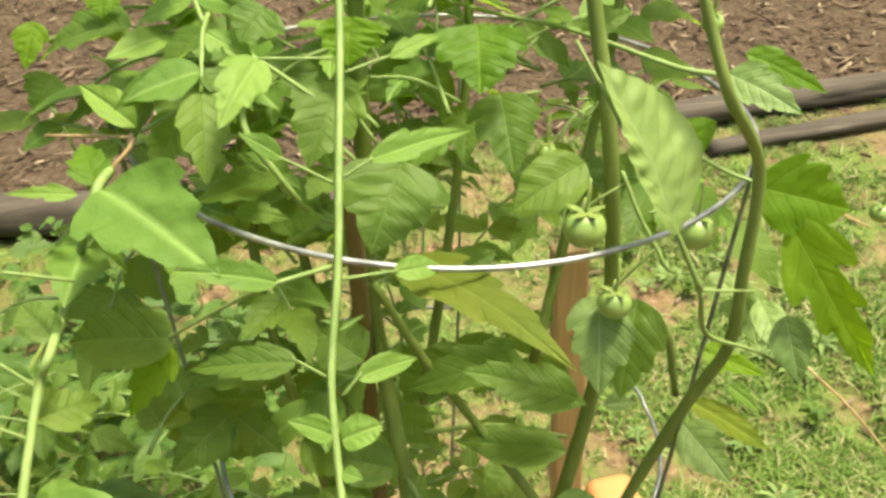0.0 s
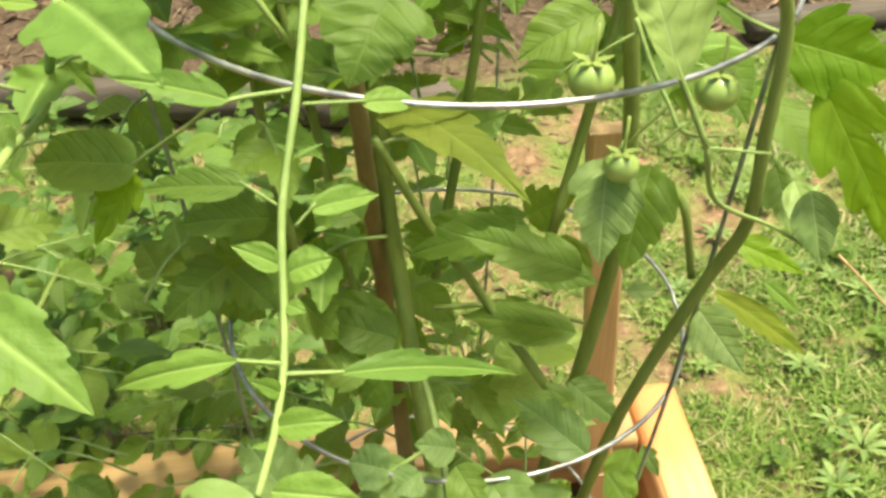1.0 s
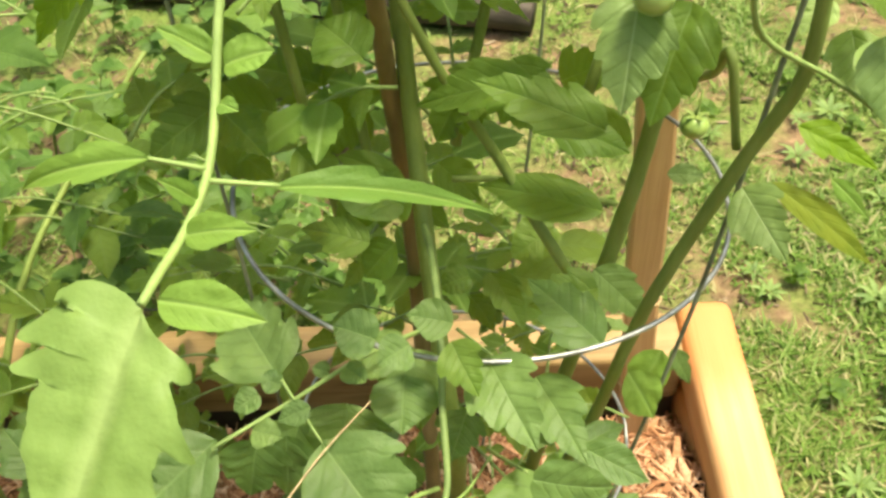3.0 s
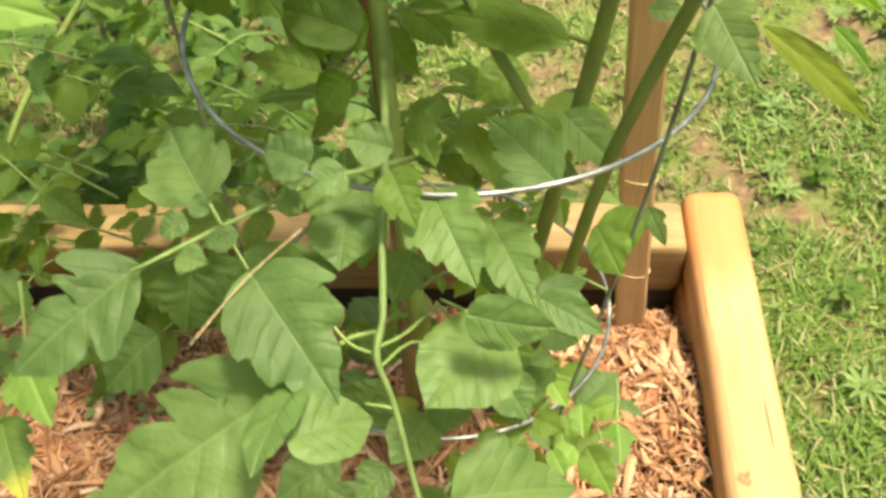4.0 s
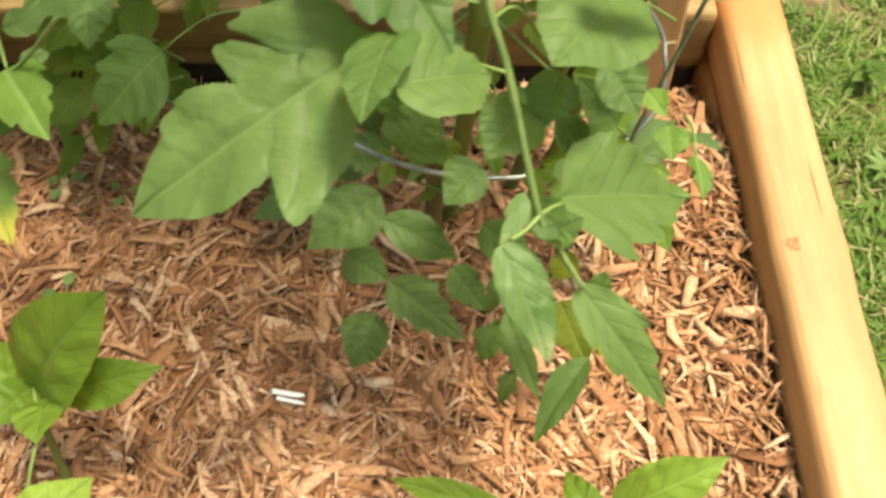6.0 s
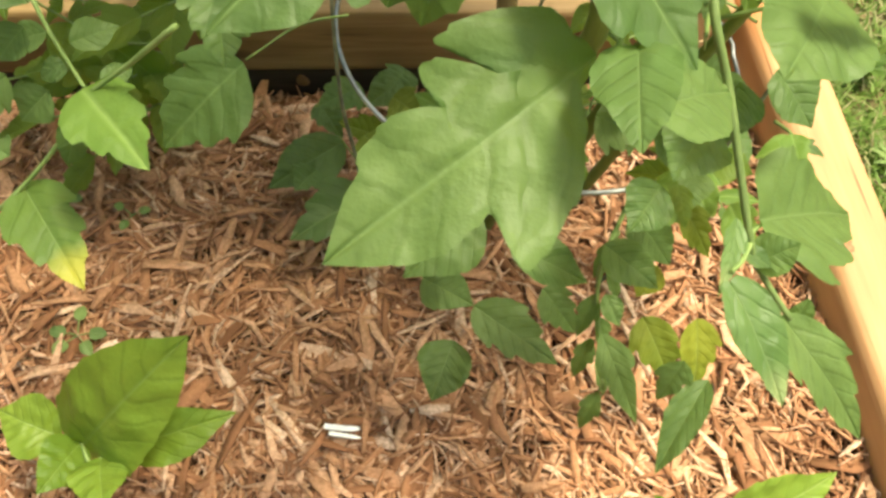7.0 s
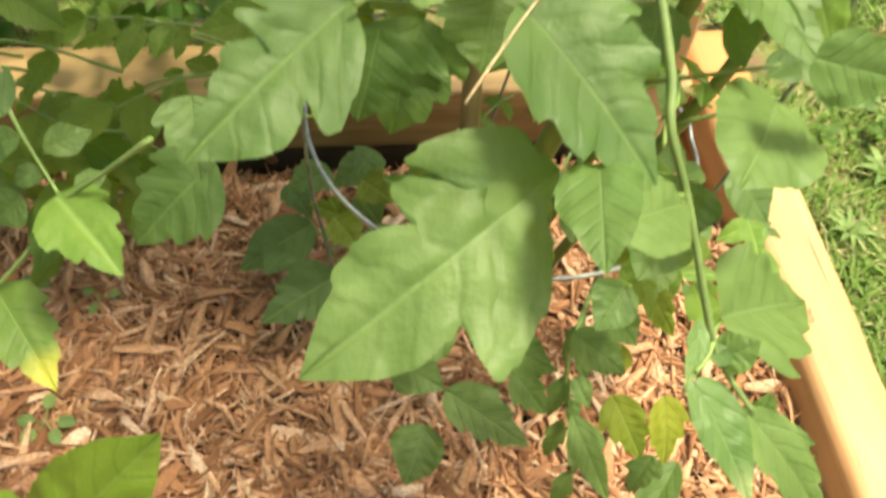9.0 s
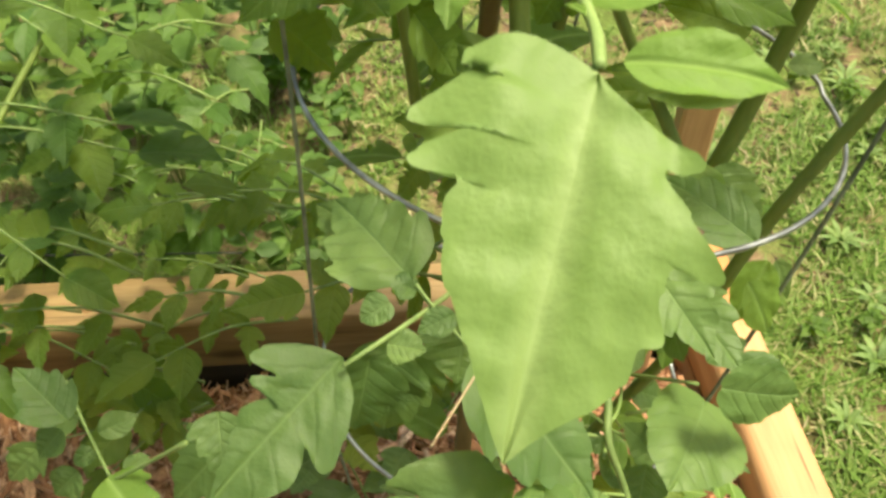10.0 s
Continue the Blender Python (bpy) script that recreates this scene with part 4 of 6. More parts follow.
leaflet(k, (-0.065, -0.448, 0.903), (-0.063, -0.479, 0.864), 0.029, (-0.30, -0.36, 0.78), "simple", LEAF_PALE)
leaflet(k, (-0.065, -0.366, 0.878), (-0.082, -0.382, 0.861), 0.027, (-0.22, -0.47, 0.72), "simple", LEAF_PALE)
# leaves inside the cage, upper half
k = stalk(tomato, [(-0.321, -0.370, 1.031), (-0.308, -0.349, 1.028), (-0.277, -0.318, 1.010)], 0.0016, 0.0012, STEM_YOUNG)
leaflet(k, (-0.325, -0.380, 1.033), (-0.355, -0.426, 0.998), 0.071, (-0.12, -0.82, 0.57), "tomato")
leaflet(k, (-0.354, -0.315, 1.059), (-0.384, -0.361, 1.025), 0.052, (-0.04, -0.54, 0.68), "tomato")
leaflet(k, (-0.244, -0.326, 1.043), (-0.248, -0.377, 1.008), 0.050, (-0.25, -0.83, 0.50), "tomato")
leaflet(k, (-0.184, -0.343, 0.988), (-0.244, -0.360, 0.966), 0.045, (-0.18, -0.49, 0.72), "simple")
leaflet(k, (-0.257, -0.313, 1.089), (-0.267, -0.358, 1.061), 0.067, (-0.14, -0.54, 0.65), "tomato", LEAF_THIN)
leaflet(k, (-0.341, -0.309, 1.103), (-0.348, -0.327, 1.077), 0.048, (-0.06, -0.56, 0.64), "tomato", LEAF_THIN)
leaflet(k, (-0.331, -0.372, 0.945), (-0.278, -0.581, 1.026), 0.046, (0.10, -0.60, 0.75), "tomato", LEAF_OLIVE)
leaflet(k, (-0.189, -0.402, 0.910), (-0.202, -0.449, 0.857), 0.051, (-0.24, -0.73, 0.64), "tomato", LEAF_PALE)
leaflet(k, (-0.158, -0.403, 0.901), (-0.183, -0.443, 0.843), 0.054, (-0.21, -0.40, 0.80), "tomato")
leaflet(k, (-0.202, -0.410, 0.815), (-0.287, -0.376, 0.834), 0.042, (-0.14, -0.41, 0.82), "tomato")
leaflet(k, (-0.245, -0.367, 0.824), (-0.326, -0.348, 0.793), 0.041, (-0.10, -0.43, 0.82), "tomato")
leaflet(k, (-0.190, -0.371, 0.705), (-0.284, -0.336, 0.705), 0.039, (-0.08, -0.42, 0.83), "simple")
leaflet(k, (-0.232, -0.354, 0.780), (-0.176, -0.374, 0.763), 0.034, (-0.12, -0.43, 0.81), "simple")
leaflet(k, (-0.342, -0.342, 0.692), (-0.401, -0.325, 0.705), 0.044, (0.02, -0.43, 0.83), "round")
leaflet(k, (-0.267, -0.310, 0.795), (-0.299, -0.334, 0.765), 0.051, (-0.05, -0.46, 0.79), "tomato")
leaflet(k, (-0.257, -0.339, 0.824), (-0.236, -0.371, 0.790), 0.040, (-0.08, -0.46, 0.79), "tomato")
leaflet(k, (-0.424, -0.354, 0.850), (-0.499, -0.334, 0.836), 0.042, (0.10, -0.47, 0.77), "tomato")
leaflet(k, (-0.467, -0.343, 0.798), (-0.520, -0.367, 0.768), 0.048, (0.12, -0.44, 0.80), "tomato")
leaflet(k, (-0.463, -0.347, 0.795), (-0.432, -0.371, 0.771), 0.040, (0.09, -0.45, 0.80), "tomato")
leaflet(k, (-0.415, -0.353, 0.763), (-0.388, -0.364, 0.723), 0.041, (0.05, -0.43, 0.82), "tomato")
leaflet(k, (-0.489, -0.306, 0.748), (-0.552, -0.261, 0.762), 0.053, (0.13, -0.46, 0.78), "tomato")
leaflet(k, (-0.358, -0.348, 0.834), (-0.391, -0.311, 0.842), 0.048, (0.03, -0.48, 0.77), "simple")
leaflet(k, (-0.284, -0.316, 0.876), (-0.239, -0.307, 0.890), 0.034, (-0.07, -0.50, 0.73), "simple")
leaflet(k, (-0.350, -0.361, 0.670), (-0.378, -0.365, 0.634), 0.035, (0.01, -0.40, 0.86), "simple")
leaflet(k, (-0.109, -0.418, 0.768), (-0.088, -0.468, 0.747), 0.040, (-0.31, -0.64, 0.71), "tomato", LEAF_PALE)
leaflet(k, (-0.031, -0.370, 0.846), (-0.033, -0.417, 0.827), 0.028, (-0.25, -0.44, 0.74), "simple", LEAF_PALE)
leaflet(k, (-0.020, -0.280, 0.705), (0.045, -0.306, 0.676), 0.031, (-0.22, -0.45, 0.75), "spear", LEAF_THIN)
leaflet(k, (-0.039, -0.299, 0.661), (0.062, -0.322, 0.577), 0.027, (-0.21, -0.42, 0.79), "simple", LEAF_YELLOW)
leaflet(k, (-0.024, -0.326, 0.826), (-0.019, -0.366, 0.788), 0.040, (-0.23, -0.48, 0.70), "tomato", LEAF_PALE)
leaflet(k, (0.021, -0.281, 0.646), (0.061, -0.292, 0.605), 0.019, (-0.23, -0.42, 0.77), "spear", LEAF_YOUNG)
leaflet(k, (-0.346, -0.310, 0.703), (-0.399, -0.330, 0.661), 0.076, (0.09, -0.46, 0.78), "tomato")
leaflet(k, (-0.369, -0.368, 0.678), (-0.426, -0.347, 0.675), 0.037, (0.11, -0.44, 0.80), "tomato")
leaflet(k, (-0.157, -0.293, 0.703), (-0.219, -0.262, 0.709), 0.042, (-0.07, -0.49, 0.76), "simple")
leaflet(k, (-0.266, -0.268, 0.762), (-0.231, -0.286, 0.716), 0.056, (-0.02, -0.50, 0.74), "tomato")
leaflet(k, (-0.213, -0.256, 0.742), (-0.167, -0.259, 0.763), 0.048, (-0.07, -0.51, 0.72), "tomato")
leaflet(k, (-0.207, -0.294, 0.652), (-0.267, -0.282, 0.641), 0.042, (-0.03, -0.46, 0.79), "tomato")
leaflet(k, (-0.221, -0.329, 0.648), (-0.257, -0.348, 0.633), 0.038, (-0.03, -0.44, 0.81), "round")
leaflet(k, (-0.192, -0.392, 0.642), (-0.248, -0.403, 0.636), 0.045, (-0.04, -0.41, 0.84), "tomato")
leaflet(k, (-0.288, -0.258, 0.746), (-0.316, -0.278, 0.702), 0.058, (0.03, -0.50, 0.74), "tomato")
leaflet(k, (-0.410, -0.244, 0.741), (-0.470, -0.218, 0.743), 0.055, (0.14, -0.51, 0.71), "tomato")
leaflet(k, (-0.442, -0.278, 0.740), (-0.515, -0.257, 0.738), 0.049, (0.17, -0.49, 0.72), "tomato")
leaflet(k, (-0.129, -0.310, 0.685), (-0.098, -0.311, 0.682), 0.018, (-0.13, -0.46, 0.77), "simple", LEAF_PALE)
leaflet(k, (-0.293, -0.319, 0.581), (-0.320, -0.327, 0.576), 0.029, (0.03, -0.42, 0.83), "round")
leaflet(k, (-0.505, -0.248, 0.691), (-0.462, -0.259, 0.650), 0.053, (0.16, -0.47, 0.75), "tomato")
leaflet(k, (-0.377, -0.240, 0.715), (-0.419, -0.256, 0.677), 0.057, (0.10, -0.49, 0.75), "tomato")
# compound leaves over the cage front
k = stalk(tomato, [(-0.304, -0.397, 0.619), (-0.366, -0.455, 0.652), (-0.418, -0.505, 0.665), (-0.469, -0.540, 0.663)], 0.0022, 0.0014, STEM_YOUNG)
leaflet(k, (-0.395, -0.537, 0.661), (-0.335, -0.608, 0.615), 0.079, (0.14, -0.33, 0.88), "tomato", LEAF_MATURE, label='broad toothed leaflet with a dry straw on it')
j = stalk(k, [(-0.425, -0.494, 0.675), (-0.415, -0.508, 0.668), (-0.395, -0.537, 0.661)], 0.0014, 0.001, STEM_YOUNG)
leaflet(k, (-0.469, -0.528, 0.655), (-0.543, -0.597, 0.628), 0.075, (0.02, -0.40, 0.86), "lobed", LEAF_MATURE)
leaflet(k, (-0.427, -0.493, 0.677), (-0.469, -0.423, 0.677), 0.067, (0.00, -0.50, 0.85), "tomato", LEAF_MATURE)
leaflet(k, (-0.441, -0.502, 0.670), (-0.458, -0.510, 0.663), 0.019, (0.17, -0.35, 0.86), "round", LEAF_MATURE)
leaflet(k, (-0.425, -0.497, 0.673), (-0.440, -0.493, 0.677), 0.017, (0.16, -0.37, 0.85), "round", LEAF_MATURE)
leaflet(k, (-0.444, -0.525, 0.661), (-0.422, -0.532, 0.661), 0.022, (0.16, -0.34, 0.87), "simple", LEAF_MATURE)
leaflet(k, (-0.404, -0.513, 0.669), (-0.427, -0.521, 0.664), 0.018, (0.15, -0.35, 0.87), "simple", LEAF_MATURE)
leaflet(k, (-0.383, -0.475, 0.662), (-0.368, -0.489, 0.661), 0.019, (0.10, -0.37, 0.86), "round", LEAF_MATURE)
leaflet(k, (-0.358, -0.479, 0.697), (-0.387, -0.472, 0.705), 0.034, (0.11, -0.45, 0.84), "round", LEAF_MATURE)
leaflet(k, (-0.307, -0.478, 0.690), (-0.289, -0.510, 0.669), 0.034, (-0.06, -0.50, 0.84), "tomato", LEAF)
leaflet(k, (-0.335, -0.481, 0.693), (-0.357, -0.497, 0.692), 0.028, (0.08, -0.45, 0.86), "simple", LEAF_MATURE)
leaflet(k, (-0.395, -0.478, 0.660), (-0.407, -0.476, 0.663), 0.013, (0.13, -0.38, 0.86), "round", LEAF_MATURE)
leaflet(k, (-0.305, -0.468, 0.698), (-0.337, -0.465, 0.706), 0.030, (0.05, -0.45, 0.85), "simple", LEAF_MATURE)
leaflet(k, (-0.282, -0.474, 0.665), (-0.251, -0.540, 0.646), 0.056, (-0.05, -0.50, 0.83), "tomato", LEAF_MATURE, rows=56, half=8, quilt=0.022)
j = stalk(k, [(-0.304, -0.417, 0.628), (-0.276, -0.457, 0.643)], 0.0014, 0.001, STEM_YOUNG)
leaflet(k, (-0.245, -0.456, 0.615), (-0.213, -0.525, 0.602), 0.048, (-0.04, -0.35, 0.89), "tomato", LEAF_MATURE)
leaflet(k, (-0.131, -0.391, 0.557), (-0.156, -0.414, 0.510), 0.035, (-0.10, -0.37, 0.87), "simple", LEAF_YOUNG)
leaflet(k, (-0.343, -0.468, 0.639), (-0.345, -0.511, 0.626), 0.052, (0.07, -0.36, 0.88), "simple", LEAF_MATURE)
leaflet(k, (-0.337, -0.439, 0.633), (-0.333, -0.498, 0.611), 0.052, (0.10, -0.40, 0.84), "tomato", LEAF_MATURE)
leaflet(k, (-0.198, -0.459, 0.656), (-0.248, -0.396, 0.660), 0.047, (-0.01, -0.44, 0.81), "tomato", LEAF_MATURE)
leaflet(k, (-0.452, -0.503, 0.615), (-0.463, -0.523, 0.570), 0.057, (0.17, -0.32, 0.89), "tomato", LEAF_MATURE)
leaflet(k, (-0.387, -0.472, 0.611), (-0.396, -0.503, 0.583), 0.067, (0.11, -0.34, 0.89), "tomato", LEAF_MATURE)
leaflet(k, (-0.371, -0.414, 0.625), (-0.342, -0.485, 0.618), 0.046, (0.15, -0.43, 0.80), "tomato", LEAF_MATURE)
# lower compound leaves over the mulch
k = stalk(tomato, [(-0.321, -0.529, 0.582), (-0.344, -0.548, 0.595), (-0.369, -0.594, 0.605)], 0.002, 0.0014, STEM_YOUNG)
leaflet(k, (-0.374, -0.588, 0.605), (-0.500, -0.662, 0.553), 0.107, (-0.08, -0.52, 0.86), "broad", LEAF_MATURE, arch=0.04, cup=0.03, rows=84, half=10, quilt=0.02, label='large lobed leaflet with sunken veins')
leaflet(k, (-0.363, -0.601, 0.625), (-0.377, -0.664, 0.632), 0.038, (-0.35, -0.32, 0.87), "ovate", LEAF_MATURE, cup=0.04, rows=52, half=8, quilt=0.012)
j = stalk(k, [(-0.369, -0.596, 0.606), (-0.366, -0.614, 0.618), (-0.361, -0.634, 0.623)], 0.0012, 0.001, STEM_YOUNG)
j = stalk(k, [(-0.369, -0.596, 0.606), (-0.363, -0.602, 0.624)], 0.0012, 0.001, STEM_YOUNG)
leaflet(k, (-0.362, -0.634, 0.623), (-0.316, -0.608, 0.602), 0.044, (0.05, -0.30, 0.92), "round", LEAF_MATURE, rows=52, half=8, cup=0.05, quilt=0.006, label='rounded leaflet')
k = stalk(tomato, [(-0.283, -0.475, 0.545), (-0.258, -0.545, 0.628)], 0.0016, 0.0011, STEM_YOUNG)
leaflet(k, (-0.256, -0.563, 0.650), (-0.201, -0.561, 0.633), 0.038, (0.03, -0.86, 0.48), "ovate", LEAF_MATURE, cup=0.05, quilt=0.008)
k = stalk(tomato, [(-0.282, -0.521, 0.560), (-0.242, -0.532, 0.586)], 0.0016, 0.0011, STEM_YOUNG)
leaflet(k, (-0.239, -0.534, 0.591), (-0.284, -0.597, 0.596), 0.066, (0.03, -0.36, 0.90), "round", LEAF_MATURE, rows=52, half=8, cup=0.06, quilt=0.006, label='smooth rounded leaflet')
k = stalk(tomato, [(-0.286, -0.643, 0.527), (-0.276, -0.629, 0.515), (-0.263, -0.619, 0.507)], 0.0016, 0.0011, STEM_YOUNG)
leaflet(k, (-0.271, -0.622, 0.515), (-0.182, -0.586, 0.462), 0.082, (0.28, -0.15, 0.92), "tomato", LEAF_MATURE, arch=0.04, rows=60, half=9)
leaflet(k, (-0.280, -0.648, 0.515), (-0.262, -0.647, 0.531), 0.023, (0.02, -0.31, 0.92), "ovate", LEAF_MATURE)
k = stalk(tomato, [(-0.286, -0.643, 0.527), (-0.295, -0.655, 0.530), (-0.303, -0.662, 0.532)], 0.0016, 0.0011, STEM_YOUNG)
leaflet(k, (-0.308, -0.670, 0.537), (-0.283, -0.722, 0.504), 0.028, (0.12, -0.30, 0.90), "ovate", LEAF_FOLDED, skew=-0.16, cup=0.1, quilt=0.03, pleats=4.5, rows=60, half=9, label='folded leaflet showing its pale side')
leaflet(k, (-0.295, -0.635, 0.538), (-0.310, -0.672, 0.524), 0.015, (0.25, -0.30, 0.86), "spear", LEAF_FOLDED)
leaflet(k, (-0.289, -0.645, 0.524), (-0.274, -0.653, 0.518), 0.012, (0.05, -0.31, 0.92), "simple", LEAF_MATURE)
leaflet(k, (-0.261, -0.666, 0.490), (-0.205, -0.718, 0.432), 0.036, (-0.10, -0.24, 0.95), "tomato", LEAF_MATURE, rows=60, half=9)
leaflet(k, (-0.224, -0.624, 0.300), (-0.266, -0.680, 0.262), 0.028, (-0.45, -0.17, 0.85), "simple", LEAF_MATURE, cup=0.3)
leaflet(k, (-0.250, -0.667, 0.479), (-0.246, -0.660, 0.496), 0.014, (0.00, -0.28, 0.94), "round", LEAF_MATURE)
leaflet(k, (-0.306, -0.675, 0.457), (-0.315, -0.685, 0.426), 0.022, (0.07, -0.24, 0.95), "spear", LEAF_MATURE)
k = stalk(tomato, [(-0.478, -0.416, 0.459), (-0.510, -0.425, 0.459), (-0.547, -0.432, 0.434)], 0.001, 0.0008, STEM_YOUNG)
leaflet(k, (-0.549, -0.433, 0.433), (-0.608, -0.461, 0.378), 0.070, (0.08, -0.35, 0.89), "tomato", LEAF_MATURE)
leaflet(k, (-0.436, -0.486, 0.592), (-0.439, -0.504, 0.553), 0.055, (-0.06, -0.40, 0.85), "tomato", LEAF_MATURE)
leaflet(k, (-0.437, -0.462, 0.666), (-0.480, -0.405, 0.655), 0.053, (-0.02, -0.43, 0.83), "tomato", LEAF_MATURE)
leaflet(k, (-0.426, -0.477, 0.599), (-0.443, -0.508, 0.541), 0.067, (-0.04, -0.34, 0.89), "tomato", LEAF_MATURE)
leaflet(k, (-0.211, -0.502, 0.586), (-0.165, -0.525, 0.574), 0.030, (-0.27, -0.30, 0.85), "simple", LEAF_MATURE)
leaflet(k, (-0.191, -0.364, 0.633), (-0.147, -0.386, 0.593), 0.042, (-0.26, -0.39, 0.78), "tomato", LEAF_MATURE)
leaflet(k, (-0.251, -0.475, 0.604), (-0.234, -0.488, 0.568), 0.023, (-0.22, -0.34, 0.85), "simple", LEAF_MATURE)
leaflet(k, (-0.210, -0.479, 0.553), (-0.172, -0.459, 0.550), 0.025, (-0.25, -0.32, 0.85), "simple", LEAF_MATURE)
# slender drooping shoot over the mulch
k = stalk(tomato, [(-0.274, -0.506, 0.320), (-0.285, -0.532, 0.276), (-0.276, -0.556, 0.225), (-0.268, -0.579, 0.176)], 0.0018, 0.0011, STEM_YOUNG)
for f, sd, ln in ((0.05, -1, 0.040), (0.2, 1, 0.045), (0.36, -1, 0.050), (0.5, 1, 0.052), (0.64, -1, 0.048), (0.8, 1, 0.046), (1.0, -1, 0.050)):
    b = Vector((-0.274, -0.506, 0.320)).lerp(Vector((-0.268, -0.579, 0.176)), f) + Vector((-0.012 * math.sin(f * 3.1), 0, 0))
    leaflet(k, b, b + Vector((0.012 * sd, -0.35 * ln, -0.85 * ln)), 0.40 * ln, (0.5 * sd, -0.6, 0.5), "spear", LEAF_MATURE, cup=0.45, arch=0.1, rows=30, half=5)
# small low shoots inside the cage
k = stalk(tomato, [(-0.299, -0.394, 0.431), (-0.249, -0.442, 0.415), (-0.180, -0.437, 0.337)], 0.0016, 0.001, STEM_YOUNG)
leaflet(k, (-0.198, -0.457, 0.374), (-0.233, -0.441, 0.415), 0.041, (0.01, -0.35, 0.89), "simple", LEAF_MATURE)
leaflet(k, (-0.164, -0.415, 0.277), (-0.119, -0.373, 0.280), 0.047, (-0.04, -0.33, 0.90), "simple", LEAF_MATURE)
leaflet(k, (-0.206, -0.385, 0.380), (-0.164, -0.384, 0.352), 0.036, (-0.02, -0.37, 0.88), "simple", LEAF_MATURE)
leaflet(k, (-0.241, -0.438, 0.366), (-0.220, -0.469, 0.341), 0.030, (0.02, -0.33, 0.91), "simple", LEAF_MATURE)
leaflet(k, (-0.298, -0.448, 0.389), (-0.254, -0.462, 0.375), 0.049, (0.05, -0.34, 0.90), "tomato", LEAF_MATURE)
leaflet(k, (-0.337, -0.433, 0.328), (-0.331, -0.454, 0.311), 0.029, (0.09, -0.32, 0.90), "tomato", LEAF_YELLOW)
leaflet(k, (-0.367, -0.482, 0.368), (-0.344, -0.461, 0.408), 0.058, (0.12, -0.32, 0.90), "simple", LEAF_MATURE)
leaflet(k, (-0.386, -0.506, 0.351), (-0.444, -0.544, 0.327), 0.051, (0.16, -0.27, 0.91), "simple", LEAF_MATURE)
leaflet(k, (-0.184, -0.432, 0.290), (-0.173, -0.466, 0.263), 0.032, (-0.02, -0.31, 0.92), "simple", LEAF_YOUNG)
leaflet(k, (-0.166, -0.425, 0.574), (-0.144, -0.443, 0.533), 0.035, (-0.05, -0.42, 0.84), "simple", LEAF_YOUNG)
leaflet(k, (-0.121, -0.385, 0.551), (-0.103, -0.397, 0.514), 0.021, (-0.08, -0.43, 0.82), "spear", LEAF_MATURE)
leaflet(k, (-0.180, -0.531, 0.211), (-0.176, -0.576, 0.157), 0.038, (-0.04, -0.25, 0.94), "tomato", LEAF_YELLOW)
leaflet(k, (-0.157, -0.459, 0.281), (-0.130, -0.489, 0.236), 0.039, (-0.07, -0.32, 0.91), "tomato", LEAF_YOUNG)
leaflet(k, (-0.219, -0.497, 0.247), (-0.235, -0.514, 0.224), 0.026, (-0.01, -0.30, 0.92), "simple", LEAF_YELLOW)
k = stalk(tomato, [(-0.224, -0.420, 0.261), (-0.288, -0.526, 0.327), (-0.285, -0.532, 0.276), (-0.267, -0.579, 0.181)], 0.0022, 0.0014, STEM_YOUNG)
leaflet(k, (-0.395, -0.542, 0.213), (-0.416, -0.586, 0.192), 0.046, (-0.10, -0.34, 0.92), "simple", LEAF_MATURE)
leaflet(k, (-0.382, -0.531, 0.254), (-0.316, -0.577, 0.232), 0.045, (-0.16, -0.35, 0.90), "tomato", LEAF_MATURE)
leaflet(k, (-0.328, -0.527, 0.271), (-0.299, -0.552, 0.238), 0.033, (-0.18, -0.26, 0.91), "tomato", LEAF_MATURE)
leaflet(k, (-0.283, -0.563, 0.258), (-0.252, -0.621, 0.205), 0.032, (-0.22, -0.22, 0.92), "spear", LEAF_MATURE)
leaflet(k, (-0.308, -0.552, 0.378), (-0.273, -0.582, 0.366), 0.031, (-0.24, -0.28, 0.88), "simple", LEAF_MATURE)
leaflet(k, (-0.380, -0.565, 0.404), (-0.326, -0.583, 0.380), 0.031, (-0.19, -0.29, 0.89), "simple", LEAF_MATURE)
leaflet(k, (-0.263, -0.493, 0.328), (-0.228, -0.523, 0.293), 0.035, (-0.24, -0.29, 0.87), "simple", LEAF_MATURE)
leaflet(k, (-0.216, -0.483, 0.319), (-0.190, -0.512, 0.283), 0.027, (-0.27, -0.29, 0.86), "tomato", LEAF_YELLOW)
leaflet(k, (-0.421, -0.503, 0.253), (-0.382, -0.531, 0.254), 0.038, (-0.11, -0.35, 0.92), "simple", LEAF_MATURE)
leaflet(k, (-0.279, -0.537, 0.275), (-0.269, -0.560, 0.262), 0.018, (-0.22, -0.26, 0.90), "simple", LEAF_MATURE)
leaflet(k, (-0.230, -0.530, 0.217), (-0.202, -0.574, 0.173), 0.043, (-0.24, -0.23, 0.90), "tomato", LEAF_YELLOW)
k = stalk(tomato, [(-0.435, -0.339, 0.080), (-0.459, -0.304, 0.131), (-0.482, -0.291, 0.170)], 0.0016, 0.001, STEM_YOUNG)
leaflet(k, (-0.476, -0.284, 0.152), (-0.554, -0.328, 0.134), 0.053, (-0.01, -0.37, 0.88), "simple", LEAF_MATURE)
leaflet(k, (-0.454, -0.344, 0.144), (-0.533, -0.391, 0.136), 0.065, (-0.03, -0.34, 0.90), "tomato", LEAF_MATURE)
leaflet(k, (-0.430, -0.283, 0.150), (-0.482, -0.279, 0.177), 0.039, (-0.05, -0.38, 0.86), "tomato", LEAF_YELLOW)
